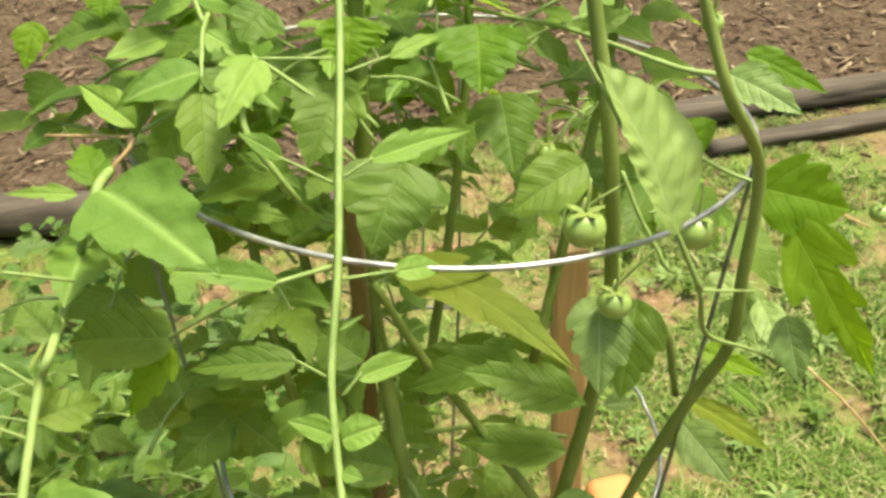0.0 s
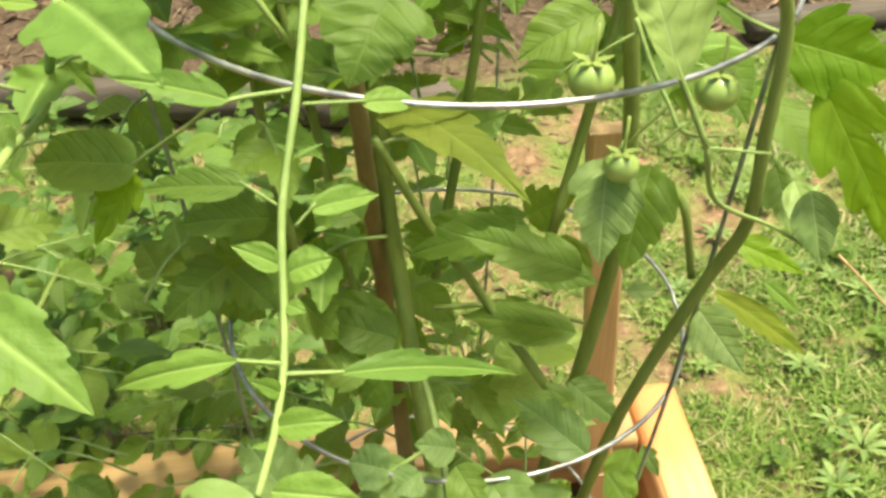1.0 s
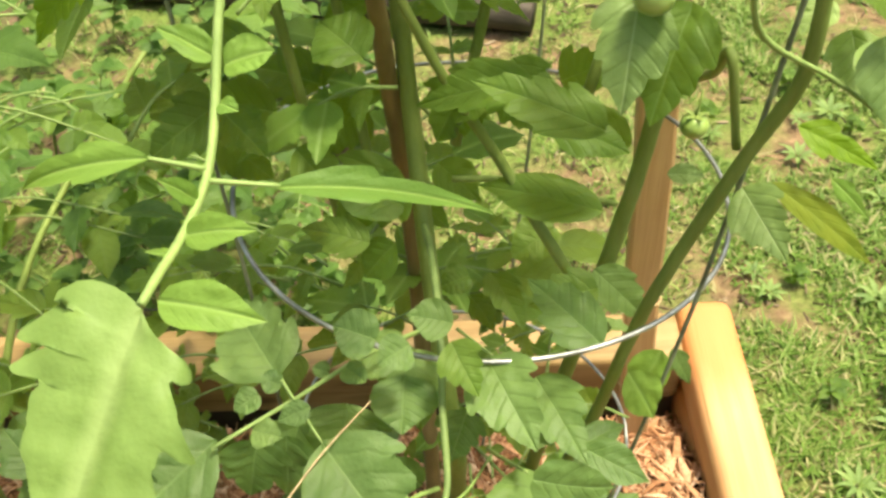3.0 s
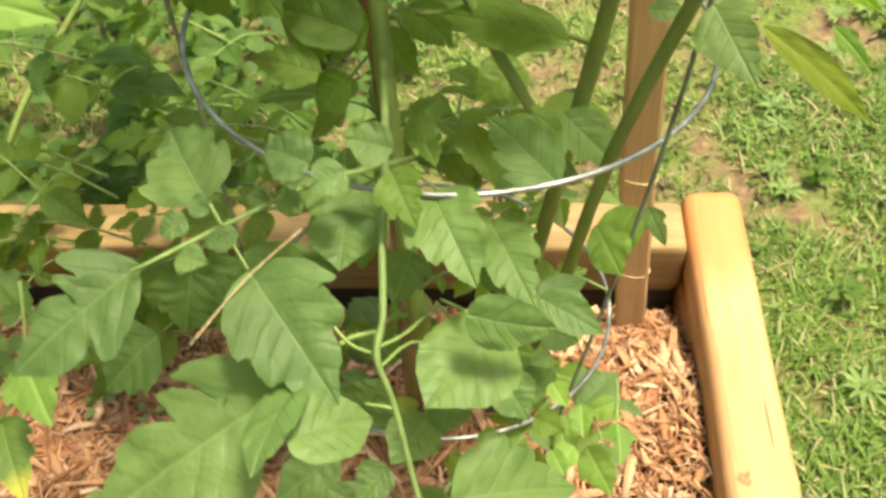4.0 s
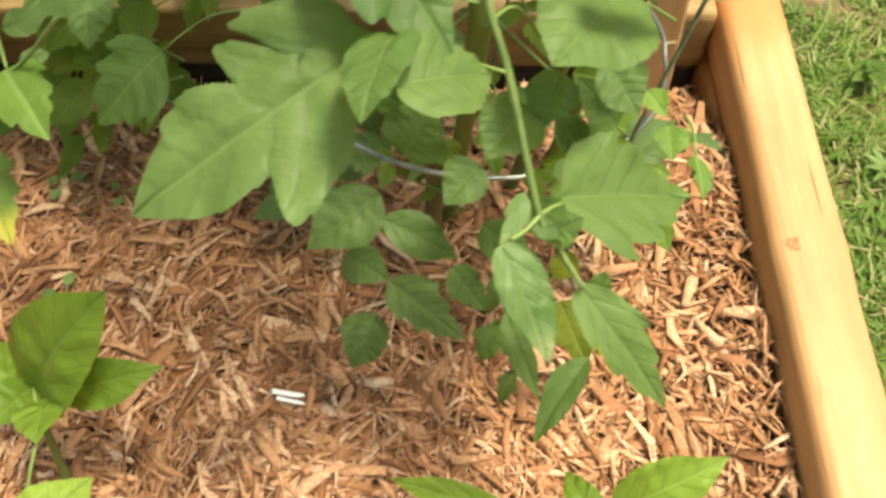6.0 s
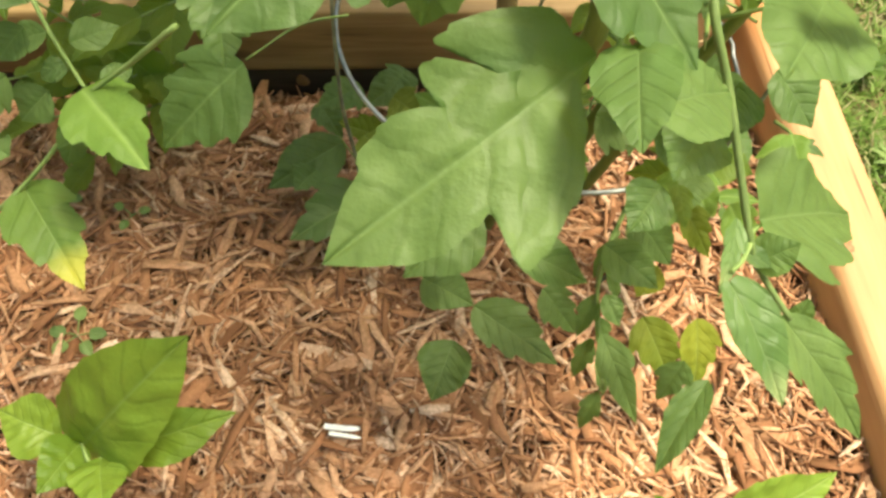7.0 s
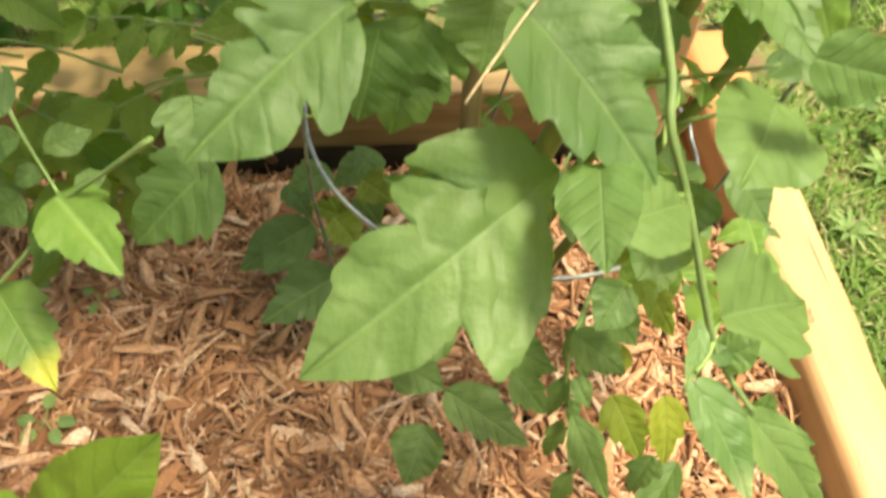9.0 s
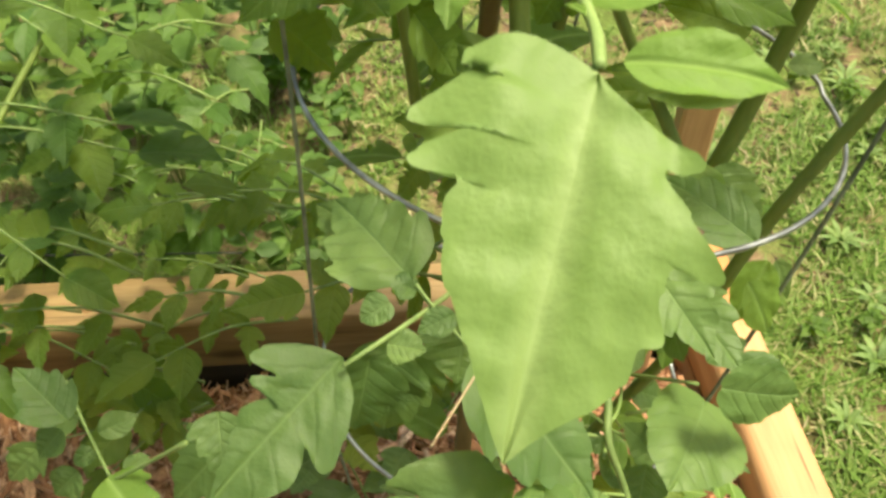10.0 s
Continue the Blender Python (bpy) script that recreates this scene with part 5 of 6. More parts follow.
leaflet(k, (-0.407, -0.328, 0.163), (-0.449, -0.344, 0.145), 0.033, (-0.07, -0.36, 0.88), "simple", LEAF_MATURE)
leaflet(k, (-0.501, -0.221, 0.138), (-0.477, -0.269, 0.137), 0.035, (-0.03, -0.39, 0.86), "tomato", LEAF_MATURE)
leaflet(k, (-0.357, -0.323, 0.222), (-0.410, -0.290, 0.232), 0.039, (-0.11, -0.39, 0.85), "simple", LEAF_YOUNG)
leaflet(k, (-0.396, -0.180, 0.135), (-0.453, -0.218, 0.125), 0.042, (-0.07, -0.40, 0.85), "simple", LEAF_MATURE)
leaflet(k, (-0.427, -0.245, 0.149), (-0.405, -0.278, 0.134), 0.035, (-0.08, -0.38, 0.86), "simple", LEAF_MATURE)
leaflet(k, (-0.289, -0.562, 0.524), (-0.314, -0.599, 0.519), 0.040, (0.07, -0.36, 0.88), "simple", LEAF_MATURE)
leaflet(k, (-0.317, -0.595, 0.510), (-0.338, -0.619, 0.501), 0.030, (0.09, -0.33, 0.90), "simple", LEAF_MATURE)
leaflet(k, (-0.238, -0.528, 0.526), (-0.217, -0.556, 0.507), 0.035, (-0.01, -0.38, 0.87), "simple", LEAF_MATURE)
leaflet(k, (-0.298, -0.484, 0.615), (-0.312, -0.514, 0.593), 0.039, (0.10, -0.40, 0.84), "tomato", LEAF_MATURE)
leaflet(k, (-0.270, -0.547, 0.538), (-0.281, -0.575, 0.518), 0.032, (0.07, -0.33, 0.90), "simple", LEAF_MATURE)
leaflet(k, (-0.210, -0.478, 0.372), (-0.182, -0.493, 0.373), 0.027, (-0.04, -0.35, 0.89), "simple", rows=22, half=4)
leaflet(k, (-0.197, -0.498, 0.465), (-0.185, -0.520, 0.462), 0.020, (-0.05, -0.38, 0.87), "tomato", LEAF_YOUNG, rows=22, half=4)
leaflet(k, (-0.272, -0.447, 0.404), (-0.290, -0.464, 0.406), 0.020, (0.03, -0.38, 0.87), "tomato", LEAF_MATURE, rows=22, half=4)
leaflet(k, (-0.194, -0.443, 0.420), (-0.215, -0.456, 0.425), 0.019, (-0.03, -0.39, 0.86), "simple", LEAF_MATURE, rows=22, half=4)
leaflet(k, (-0.197, -0.537, 0.424), (-0.187, -0.558, 0.421), 0.015, (-0.04, -0.34, 0.90), "round", LEAF_YOUNG, rows=22, half=4)
leaflet(k, (-0.260, -0.500, 0.375), (-0.229, -0.511, 0.378), 0.022, (0.00, -0.35, 0.89), "tomato", rows=22, half=4)
leaflet(k, (-0.261, -0.491, 0.471), (-0.269, -0.517, 0.466), 0.015, (0.02, -0.38, 0.87), "round", LEAF_YOUNG, rows=22, half=4)
leaflet(k, (-0.244, -0.445, 0.392), (-0.268, -0.454, 0.399), 0.019, (0.01, -0.38, 0.87), "round", LEAF_MATURE, rows=22, half=4)
leaflet(k, (-0.274, -0.547, 0.440), (-0.274, -0.576, 0.433), 0.017, (0.03, -0.33, 0.90), "tomato", rows=22, half=4)
leaflet(k, (-0.240, -0.509, 0.402), (-0.248, -0.537, 0.396), 0.025, (0.00, -0.34, 0.90), "simple", LEAF_MATURE, rows=22, half=4)
leaflet(k, (-0.178, -0.523, 0.406), (-0.195, -0.546, 0.404), 0.022, (-0.05, -0.34, 0.90), "simple", LEAF_YOUNG, rows=22, half=4)
leaflet(k, (-0.260, -0.480, 0.466), (-0.272, -0.510, 0.458), 0.020, (0.02, -0.39, 0.86), "simple", LEAF_MATURE, rows=22, half=4)
leaflet(k, (-0.171, -0.491, 0.418), (-0.170, -0.519, 0.411), 0.023, (-0.06, -0.36, 0.88), "tomato", LEAF_YOUNG, rows=22, half=4)
leaflet(k, (-0.233, -0.419, 0.395), (-0.206, -0.430, 0.398), 0.024, (-0.02, -0.40, 0.86), "simple", LEAF_YOUNG, rows=22, half=4)
# leaf spray on the open side of the bed
k = stalk(tomato, [(-0.686, -0.388, 0.451), (-0.668, -0.426, 0.455), (-0.637, -0.487, 0.472)], 0.002, 0.0012, STEM_YOUNG)
leaflet(k, (-0.638, -0.488, 0.471), (-0.596, -0.546, 0.467), 0.050, (0.10, -0.38, 0.86), "tomato", LEAF_YOUNG)
leaflet(k, (-0.670, -0.426, 0.455), (-0.699, -0.422, 0.440), 0.021, (0.15, -0.42, 0.81), "simple", LEAF_MATURE)
leaflet(k, (-0.654, -0.459, 0.462), (-0.668, -0.466, 0.455), 0.015, (0.13, -0.41, 0.83), "round", LEAF_MATURE)
leaflet(k, (-0.650, -0.449, 0.469), (-0.621, -0.436, 0.470), 0.021, (0.11, -0.43, 0.81), "simple", LEAF_MATURE)
leaflet(k, (-0.626, -0.485, 0.475), (-0.610, -0.474, 0.473), 0.014, (0.09, -0.41, 0.83), "round", LEAF_MATURE)
leaflet(k, (-0.667, -0.465, 0.444), (-0.688, -0.472, 0.423), 0.028, (0.15, -0.39, 0.84), "simple", LEAF_MATURE)
leaflet(k, (-0.645, -0.490, 0.445), (-0.660, -0.500, 0.412), 0.021, (0.13, -0.37, 0.86), "simple", LEAF_MATURE)
leaflet(k, (-0.707, -0.484, 0.413), (-0.696, -0.491, 0.411), 0.021, (0.17, -0.36, 0.85), "simple", LEAF_MATURE)
k = stalk(tomato, [(-0.572, -0.508, 0.543), (-0.609, -0.495, 0.496), (-0.633, -0.490, 0.471)], 0.0018, 0.0013, STEM_YOUNG)
k = stalk(tomato, [(-0.645, -0.487, 0.446), (-0.683, -0.495, 0.399), (-0.711, -0.507, 0.375)], 0.0018, 0.0014, STEM_YOUNG)
leaflet(k, (-0.695, -0.495, 0.385), (-0.652, -0.568, 0.370), 0.052, (0.14, -0.32, 0.89), "tomato", LEAF_TIPPED, label='yellow-tipped leaflet')
leaflet(k, (-0.711, -0.417, 0.405), (-0.744, -0.426, 0.370), 0.037, (0.18, -0.39, 0.83), "tomato", LEAF_MATURE)
leaflet(k, (-0.548, -0.505, 0.573), (-0.545, -0.544, 0.550), 0.038, (0.02, -0.44, 0.82), "tomato", LEAF_MATURE)
leaflet(k, (-0.656, -0.472, 0.524), (-0.694, -0.435, 0.538), 0.043, (0.18, -0.34, 0.87), "tomato", LEAF_MATURE)
leaflet(k, (-0.669, -0.459, 0.493), (-0.686, -0.472, 0.478), 0.024, (0.17, -0.31, 0.89), "simple", LEAF_MATURE)
k = stalk(tomato, [(-0.317, -0.560, 0.608), (-0.300, -0.540, 0.597), (-0.282, -0.500, 0.576)], 0.0013, 0.001, STEM_YOUNG)
k = stalk(tomato, [(-0.352, -0.539, 0.609), (-0.335, -0.556, 0.606), (-0.319, -0.563, 0.606)], 0.0013, 0.001, STEM_YOUNG)
k = stalk(tomato, [(-0.318, -0.574, 0.601), (-0.298, -0.534, 0.576), (-0.274, -0.506, 0.520)], 0.0012, 0.001, STEM_YOUNG)
k = stalk(tomato, [(-0.305, -0.591, 0.584), (-0.314, -0.592, 0.589), (-0.323, -0.594, 0.595)], 0.0012, 0.0009, STEM_YOUNG)
# fruit truss
k = stalk(tomato, [(-0.172, -0.390, 0.997), (-0.187, -0.390, 0.990), (-0.200, -0.388, 0.980)], 0.0012, 0.001, STEM_YOUNG)
k = stalk(tomato, [(-0.159, -0.402, 0.978), (-0.140, -0.396, 0.974), (-0.120, -0.391, 0.966)], 0.0012, 0.001, STEM_YOUNG)
k = stalk(tomato, [(-0.158, -0.419, 0.960), (-0.172, -0.417, 0.943), (-0.182, -0.413, 0.925)], 0.0012, 0.001, STEM_YOUNG)
k = stalk(tomato, [(-0.175, -0.387, 1.005), (-0.167, -0.403, 0.980), (-0.158, -0.419, 0.960), (-0.149, -0.429, 0.945), (-0.108, -0.413, 0.927)], 0.0016, 0.0012, STEM_YOUNG)
leaflet(k, (-0.457, -0.238, 0.183), (-0.503, -0.265, 0.182), 0.042, (-0.03, -0.40, 0.85), "tomato", LEAF_MATURE)
leaflet(k, (-0.427, -0.264, 0.197), (-0.395, -0.289, 0.188), 0.044, (-0.08, -0.39, 0.85), "tomato", LEAF_YELLOW)
leaflet(k, (-0.409, -0.208, 0.175), (-0.429, -0.241, 0.175), 0.040, (-0.07, -0.41, 0.84), "tomato", LEAF_MATURE)
leaflet(k, (-0.368, -0.243, 0.198), (-0.346, -0.282, 0.202), 0.045, (-0.12, -0.40, 0.84), "tomato")
leaflet(k, (-0.457, -0.306, 0.190), (-0.432, -0.343, 0.184), 0.043, (-0.06, -0.37, 0.87), "tomato", LEAF_YELLOW)
leaflet(k, (-0.399, -0.322, 0.191), (-0.423, -0.363, 0.185), 0.045, (-0.09, -0.36, 0.88), "tomato", LEAF_MATURE)
leaflet(k, (-0.505, -0.317, 0.150), (-0.527, -0.345, 0.153), 0.038, (-0.01, -0.36, 0.89), "tomato", LEAF_MATURE)
# green fruit
fruit((-0.088, -0.225, 0.665), 0.0130)
fruit((-0.203, -0.397, 0.970), 0.0151)
fruit((-0.120, -0.401, 0.955), 0.0146)
fruit((-0.185, -0.420, 0.917), 0.0121)
fruit((0.050, -0.380, 0.926), 0.0086)
fruit((-0.198, -0.296, 0.971), 0.0086)
fruit((-0.054, -0.262, 1.045), 0.0088)


# ---- random inner foliage of the tomato plant ----
def spray(parent, base, tip, size, rng, mats, leaf_name="leaflet", pairs=2):
    """A compound leaf: an arching stalk with paired leaflets and an end leaflet."""
    base, tip = Vector(base), Vector(tip)
    mid = base.lerp(tip, 0.5) + Vector((0, 0, 0.12 * (tip - base).length))
    k = stalk(parent, [base, mid, tip], 0.0018, 0.0011)
    d = (tip - mid).normalized()
    side = d.cross(Vector((0, 0, 1)))
    side = side.normalized() if side.length > 0.1 else Vector((1, 0, 0))
    kinds = ("tomato", "lobed", "simple", "tomato")

    def one(b, way, s):
        way = (way + Vector((rng.uniform(-.2, .2), rng.uniform(-.2, .2), rng.uniform(-.55, .05)))).normalized()
        face = Vector((rng.uniform(-.45, .45), rng.uniform(-.7, .3), 1.0))
        leaflet(k, b, b + way * s, s * rng.uniform(0.5, 0.72), face, kinds[rng.integers(4)], mats[rng.integers(len(mats))], name=leaf_name, rows=22, half=4, arch=rng.uniform(0.0, 0.12), cup=rng.uniform(0, 0.3))

    one(tip, d, size)
    for i in range(pairs):
        f = 0.35 + 0.45 * i / max(1, pairs - 1) if pairs > 1 else 0.6
        q = base.lerp(mid, f * 2) if f < 0.5 else mid.lerp(tip, f * 2 - 1)
        for sg in (-1, 1):
            one(q, side * sg + d * 0.45, size * rng.uniform(0.5, 0.85))


def sunny_gap(b):
    """True where foliage would close the gap through which the sun reaches the back timber."""
    return -0.19 < b.y < 0.07 and -0.90 < b.x - 0.287 * (b.z - 0.14) < -0.54


rng = np.random.default_rng(77)
for i in range(32):
    z = 0.36 + 0.74 * ((i * 0.618) % 1)
    a = rng.uniform(radians(-15), radians(215))
    r = rng.uniform(0.02, 0.08)
    b = Vector((-0.29 + r * math.cos(a), -0.25 + r * math.sin(a), z))
    if sunny_gap(b):
        b.y -= 0.1
    reach = rng.uniform(0.08, 0.17)
    if z < 0.66 and b.x + math.cos(a) * reach > -0.20:
        b.x -= 0.12
    spray(tomato, b, b + Vector((math.cos(a) * reach, math.sin(a) * reach, rng.uniform(-0.02, 0.06))), rng.uniform(0.05, 0.085), rng, (LEAF, LEAF, LEAF_YOUNG))
for i in range(26):
    a = rng.uniform(radians(0), radians(360))
    b = Vector((-0.27 + 0.10 * math.cos(a), -0.22 + 0.08 * math.sin(a), rng.uniform(0.95, 1.22)))
    if sunny_gap(b):
        b.y -= 0.14
    spray(tomato, b, b + Vector((math.cos(a) * 0.13, abs(math.sin(a)) * 0.13, rng.uniform(0.0, 0.06))), rng.uniform(0.045, 0.075), rng, (LEAF, LEAF_YOUNG, LEAF_YOUNG))
# crown
for i in range(46):
    b = Vector((rng.uniform(-0.56, -0.06), rng.uniform(-0.26, 0.02), rng.uniform(0.84, 1.16)))
    if sunny_gap(b):
        b.y -= 0.12
    a = rng.uniform(0, 2 * math.pi)
    spray(tomato, b, b + Vector((math.cos(a) * 0.1, math.sin(a) * 0.07, rng.uniform(-0.02, 0.05))), rng.uniform(0.045, 0.08), rng, (LEAF, LEAF, LEAF_YOUNG))
for pts in (((-0.40, -0.30, 0.62), (-0.43, -0.26, 0.85), (-0.42, -0.2, 1.05), (-0.40, -0.16, 1.25)), ((-0.30, -0.28, 0.7), (-0.24, -0.2, 0.95), (-0.22, -0.16, 1.2)), ((-0.37, -0.29, 0.66), (-0.40, -0.22, 0.92), (-0.46, -0.14, 1.15)), ((-0.2, -0.3, 0.75), (-0.12, -0.22, 1.0), (-0.08, -0.16, 1.2))):
    stem(pts, 0.0048, 0.0035)
# middle storey behind the cage front
for i in range(28):
    b = Vector((rng.uniform(-0.60, -0.14), rng.uniform(-0.36, -0.16), rng.uniform(0.74, 1.02)))
    a = rng.uniform(0, 2 * math.pi)
    spray(tomato, b, b + Vector((math.cos(a) * 0.07, math.sin(a) * 0.05, rng.uniform(-0.03, 0.03))), rng.uniform(0.04, 0.07), rng, (LEAF, LEAF, LEAF_YOUNG), pairs=1 + i % 2)
# low growth round the foot of the stems
for i in range(24):
    b = Vector((rng.uniform(-0.34, -0.12), rng.uniform(-0.42, -0.16), rng.uniform(0.14, 0.46)))
    a = rng.uniform(0, 2 * math.pi)
    spray(tomato, b, b + Vector((math.cos(a) * 0.06, math.sin(a) * 0.06, rng.uniform(-0.02, 0.03))), rng.uniform(0.03, 0.055), rng, (LEAF, LEAF_MATURE, LEAF_YOUNG), pairs=1 + i % 2)
# low outer side of the plant, over the back timber
for i in range(34):
    b = Vector((rng.uniform(-0.74, -0.42), rng.uniform(-0.26, -0.06), rng.uniform(0.14, 0.44)))
    if sunny_gap(b) and b.x < -0.58:
        b.y += 0.2
    spray(tomato, b, b + Vector((rng.uniform(-0.16, -0.04), rng.uniform(-0.06, 0.10), rng.uniform(-0.05, 0.05))), rng.uniform(0.045, 0.075), rng, (LEAF, LEAF))

# ---- neighbouring tomato plant further along the bed ----
neighbour = thing("tomato_plant", (-0.95, -0.25, 0.05), "bushy neighbouring tomato plant in shade along the back timber", "tomato plant")
for pts in (((-0.93, -0.26, 0.03), (-0.92, -0.24, 0.25), (-0.88, -0.2, 0.45), (-0.86, -0.16, 0.6)), ((-0.97, -0.24, 0.03), (-1.02, -0.2, 0.3), (-1.05, -0.12, 0.55))):
    part("stem", tube("stem", pts, 0.007, 0.004, STEM, 8, 6, 0.12), neighbour, pts[0])
for i in range(58):
    z = rng.uniform(0.12, 0.5) if i % 2 else rng.uniform(0.42, 0.74)
    a = rng.uniform(0, 2 * math.pi)
    b = Vector((-0.92 + 0.05 * math.cos(a), -0.18 + 0.04 * math.sin(a) + 0.2 * (z - 0.2), z))
    if sunny_gap(b):
        b.x -= 0.14
    reach = rng.uniform(0.10, 0.26)
    spray(neighbour, b, b + Vector((math.cos(a) * reach, math.sin(a) * reach * 0.7, rng.uniform(-0.04, 0.06))), rng.uniform(0.045, 0.08), rng, (LEAF, LEAF, LEAF_WEED))

lean = ((-0.95, -0.22, 0.10), (-0.90, -0.04, 0.28), (-0.82, 0.14, 0.38), (-0.74, 0.24, 0.46))
part("stem", tube("stem", lean, 0.006, 0.0035, STEM, 8, 6, 0.12), neighbour, lean[0])
for i in range(24):
    b = Vector((rng.uniform(-1.05, -0.55), rng.uniform(0.10, 0.34), rng.uniform(0.10, 0.52)))
    a = rng.uniform(0, 2 * math.pi)
    spray(neighbour, b, b + Vector((math.cos(a) * 0.12, math.sin(a) * 0.09, rng.uniform(-0.04, 0.04))), rng.uniform(0.05, 0.085), rng, (LEAF, LEAF_WEED, LEAF_WEED))


# ---- weeds outside the bed ----
def weed(x, y, h, n, label, mat=LEAF_WEED):
    w = thing("weed", (x, y, GROUND_Z), label, "weed", "weeds behind the bed")
    for i in range(n):
        a = rng.uniform(0, 2 * math.pi)
        top = Vector((x + math.cos(a) * h * 0.35, y + math.sin(a) * h * 0.35, GROUND_Z + h * rng.uniform(0.55, 1.0)))
        k = stalk(w, [Vector((x, y, GROUND_Z - 0.004)), Vector((x, y, GROUND_Z)).lerp(top, 0.5) + Vector((0, 0, 0.03)), top], 0.0016, 0.0009, STEM, name="stem")
        for j in range(6):
            f = 0.3 + 0.7 * j / 5
            p = Vector((x, y, GROUND_Z)).lerp(top, f) + Vector((0, 0, 0.03 * math.sin(f * 3)))
            t = rng.uniform(0, 2 * math.pi)
            s = rng.uniform(0.35, 0.7) * min(0.09, 0.03 + h * 0.2)
            leaflet(k, p, p + Vector((math.cos(t) * s, math.sin(t) * s, rng.uniform(-0.3, 0.2) * s)), s * 0.55, (rng.uniform(-.4, .4), rng.uniform(-.6, .2), 1), "simple", mat, name="leaf", rows=8, half=2)


for i in range(27):
    weed(rng.uniform(-1.5, -0.42), rng.uniform(0.04, 0.62), rng.uniform(0.10, 0.34), 5, "leafy green weed growing in the grass behind the bed")
for i in range(15):
    weed(rng.uniform(-1.3, -0.45), rng.uniform(0.5, 1.15), rng.uniform(0.14, 0.30), 6, "leafy green weed growing in the grass behind the bed")
for i in range(14):
    weed(rng.uniform(0.14, 0.95), rng.uniform(-0.6, 0.85), rng.uniform(0.02, 0.055), 5, "low broad-leaved weed in the lawn", LEAF)


def rosette(x, y, size, n):
    w = thing("weed", (x, y, GROUND_Z), "flat pale green rosette weed in the lawn", "weed", "rosettes in the lawn")
    turn = rng.uniform(0, 6)
    for i in range(n):
        a = turn + 2 * math.pi * i / n + rng.uniform(-.2, .2)
        b = Vector((x, y, GROUND_Z + 0.012)) + Vector((math.cos(a), math.sin(a), 0)) * size * 0.1
        t = b + Vector((math.cos(a), math.sin(a), rng.uniform(0.1, 0.45))) * size * rng.uniform(0.7, 1.1)
        leaflet(w, b, t, size * 0.24, (0, 0, 1), "simple", LEAF_PALE, name="leaf", arch=0.12, cup=0.3, rows=10, half=2)


for i in range(34):
    rosette(rng.uniform(0.15, 0.80), rng.uniform(-0.5, 0.75), rng.uniform(0.028, 0.050), int(rng.integers(7, 11)))


# ---- pepper plants ----
def pepper(at, leaves, label, young=False):
    pl = thing("pepper_plant", at, label, "pepper plant", "peppers in the bed")
    at = Vector(at)
    top = sum((Vector(b) for b, t, w, m in leaves), Vector()) / len(leaves)
    st = part("stem", tube("stem", [at - Vector((0, 0, 0.02)), at.lerp(top, 0.5) + Vector((0.004, 0, 0)), top], 0.0045, 0.003, STEM, 8, 5), pl, at)
    for b, t, w, m in leaves:
        k = stalk(pl, [top - Vector((0, 0, 0.015)), (top + Vector(b)) / 2, b], 0.0018, 0.0012, STEM_YOUNG)
        leaflet(k, b, t, w, (0.05, -0.45, 0.9), "round" if w > 0.06 else "simple", m, name="leaf", arch=0.1, cup=0.12, quilt=0.035, pleats=4.5)


pepper((-0.70, -0.66, 0.045), [
    ((-0.690, -0.610, 0.199), (-0.592, -0.585, 0.333), 0.082, LEAF_PEPPER),
    ((-0.661, -0.618, 0.211), (-0.569, -0.603, 0.235), 0.043, LEAF_PEPPER),
    ((-0.690, -0.607, 0.201), (-0.713, -0.651, 0.217), 0.04, LEAF_PEPPER),
    ((-0.711, -0.594, 0.181), (-0.761, -0.570, 0.185), 0.05, LEAF_PEPPER),
    ((-0.670, -0.626, 0.217), (-0.659, -0.673, 0.238), 0.045, LEAF_PEPPER),
    ((-0.637, -0.758, 0.275), (-0.594, -0.712, 0.280), 0.05, LEAF_PEPPER_YOUNG),
], "young pepper plant with glossy green leaves in the mulch")
pepper((-0.18, -0.78, 0.045), [
    ((-0.187, -0.699, 0.153), (-0.099, -0.674, 0.215), 0.056, LEAF_PEPPER_YOUNG),
    ((-0.278, -0.701, 0.151), (-0.382, -0.670, 0.145), 0.03, LEAF_PEPPER),
    ((-0.200, -0.712, 0.145), (-0.223, -0.659, 0.130), 0.03, LEAF_PEPPER),
    ((-0.189, -0.717, 0.165), (-0.129, -0.740, 0.200), 0.05, LEAF_PEPPER_YOUNG),
], "small bright green pepper seedling beside the timber")



# ---- small things ----
tag = thing("plant_label", (-0.487, -0.567, 0.060), "white plastic plant label lying on the mulch", "plant label")


def slab(name, at, lx, ly, lz, rot, mat, bend=0.0):
    verts, faces, n = [], [], 8
    m = pose(*at, *rot)
    for i in range(n + 1):
        x = (i / n - 0.5) * lx
        w = ly * (1 if i < n - 1 else (0.75 if i == n - 1 else 0.3))
        z = bend * (x / lx * 2) ** 2 * lx
        for y, zz in ((-w / 2, z), (w / 2, z), (w / 2, z + lz), (-w / 2, z + lz)):
            verts.append(m @ Vector((x, y, zz)))
    for i in range(n):
        for k in range(4):
            faces.append((i * 4 + k, i * 4 + (k + 1) % 4, (i + 1) * 4 + (k + 1) % 4, (i + 1) * 4 + k))
    faces += [(3, 2, 1, 0), (n * 4, n * 4 + 1, n * 4 + 2, n * 4 + 3)]
    return mesh_of(name, verts, faces, mat, False)


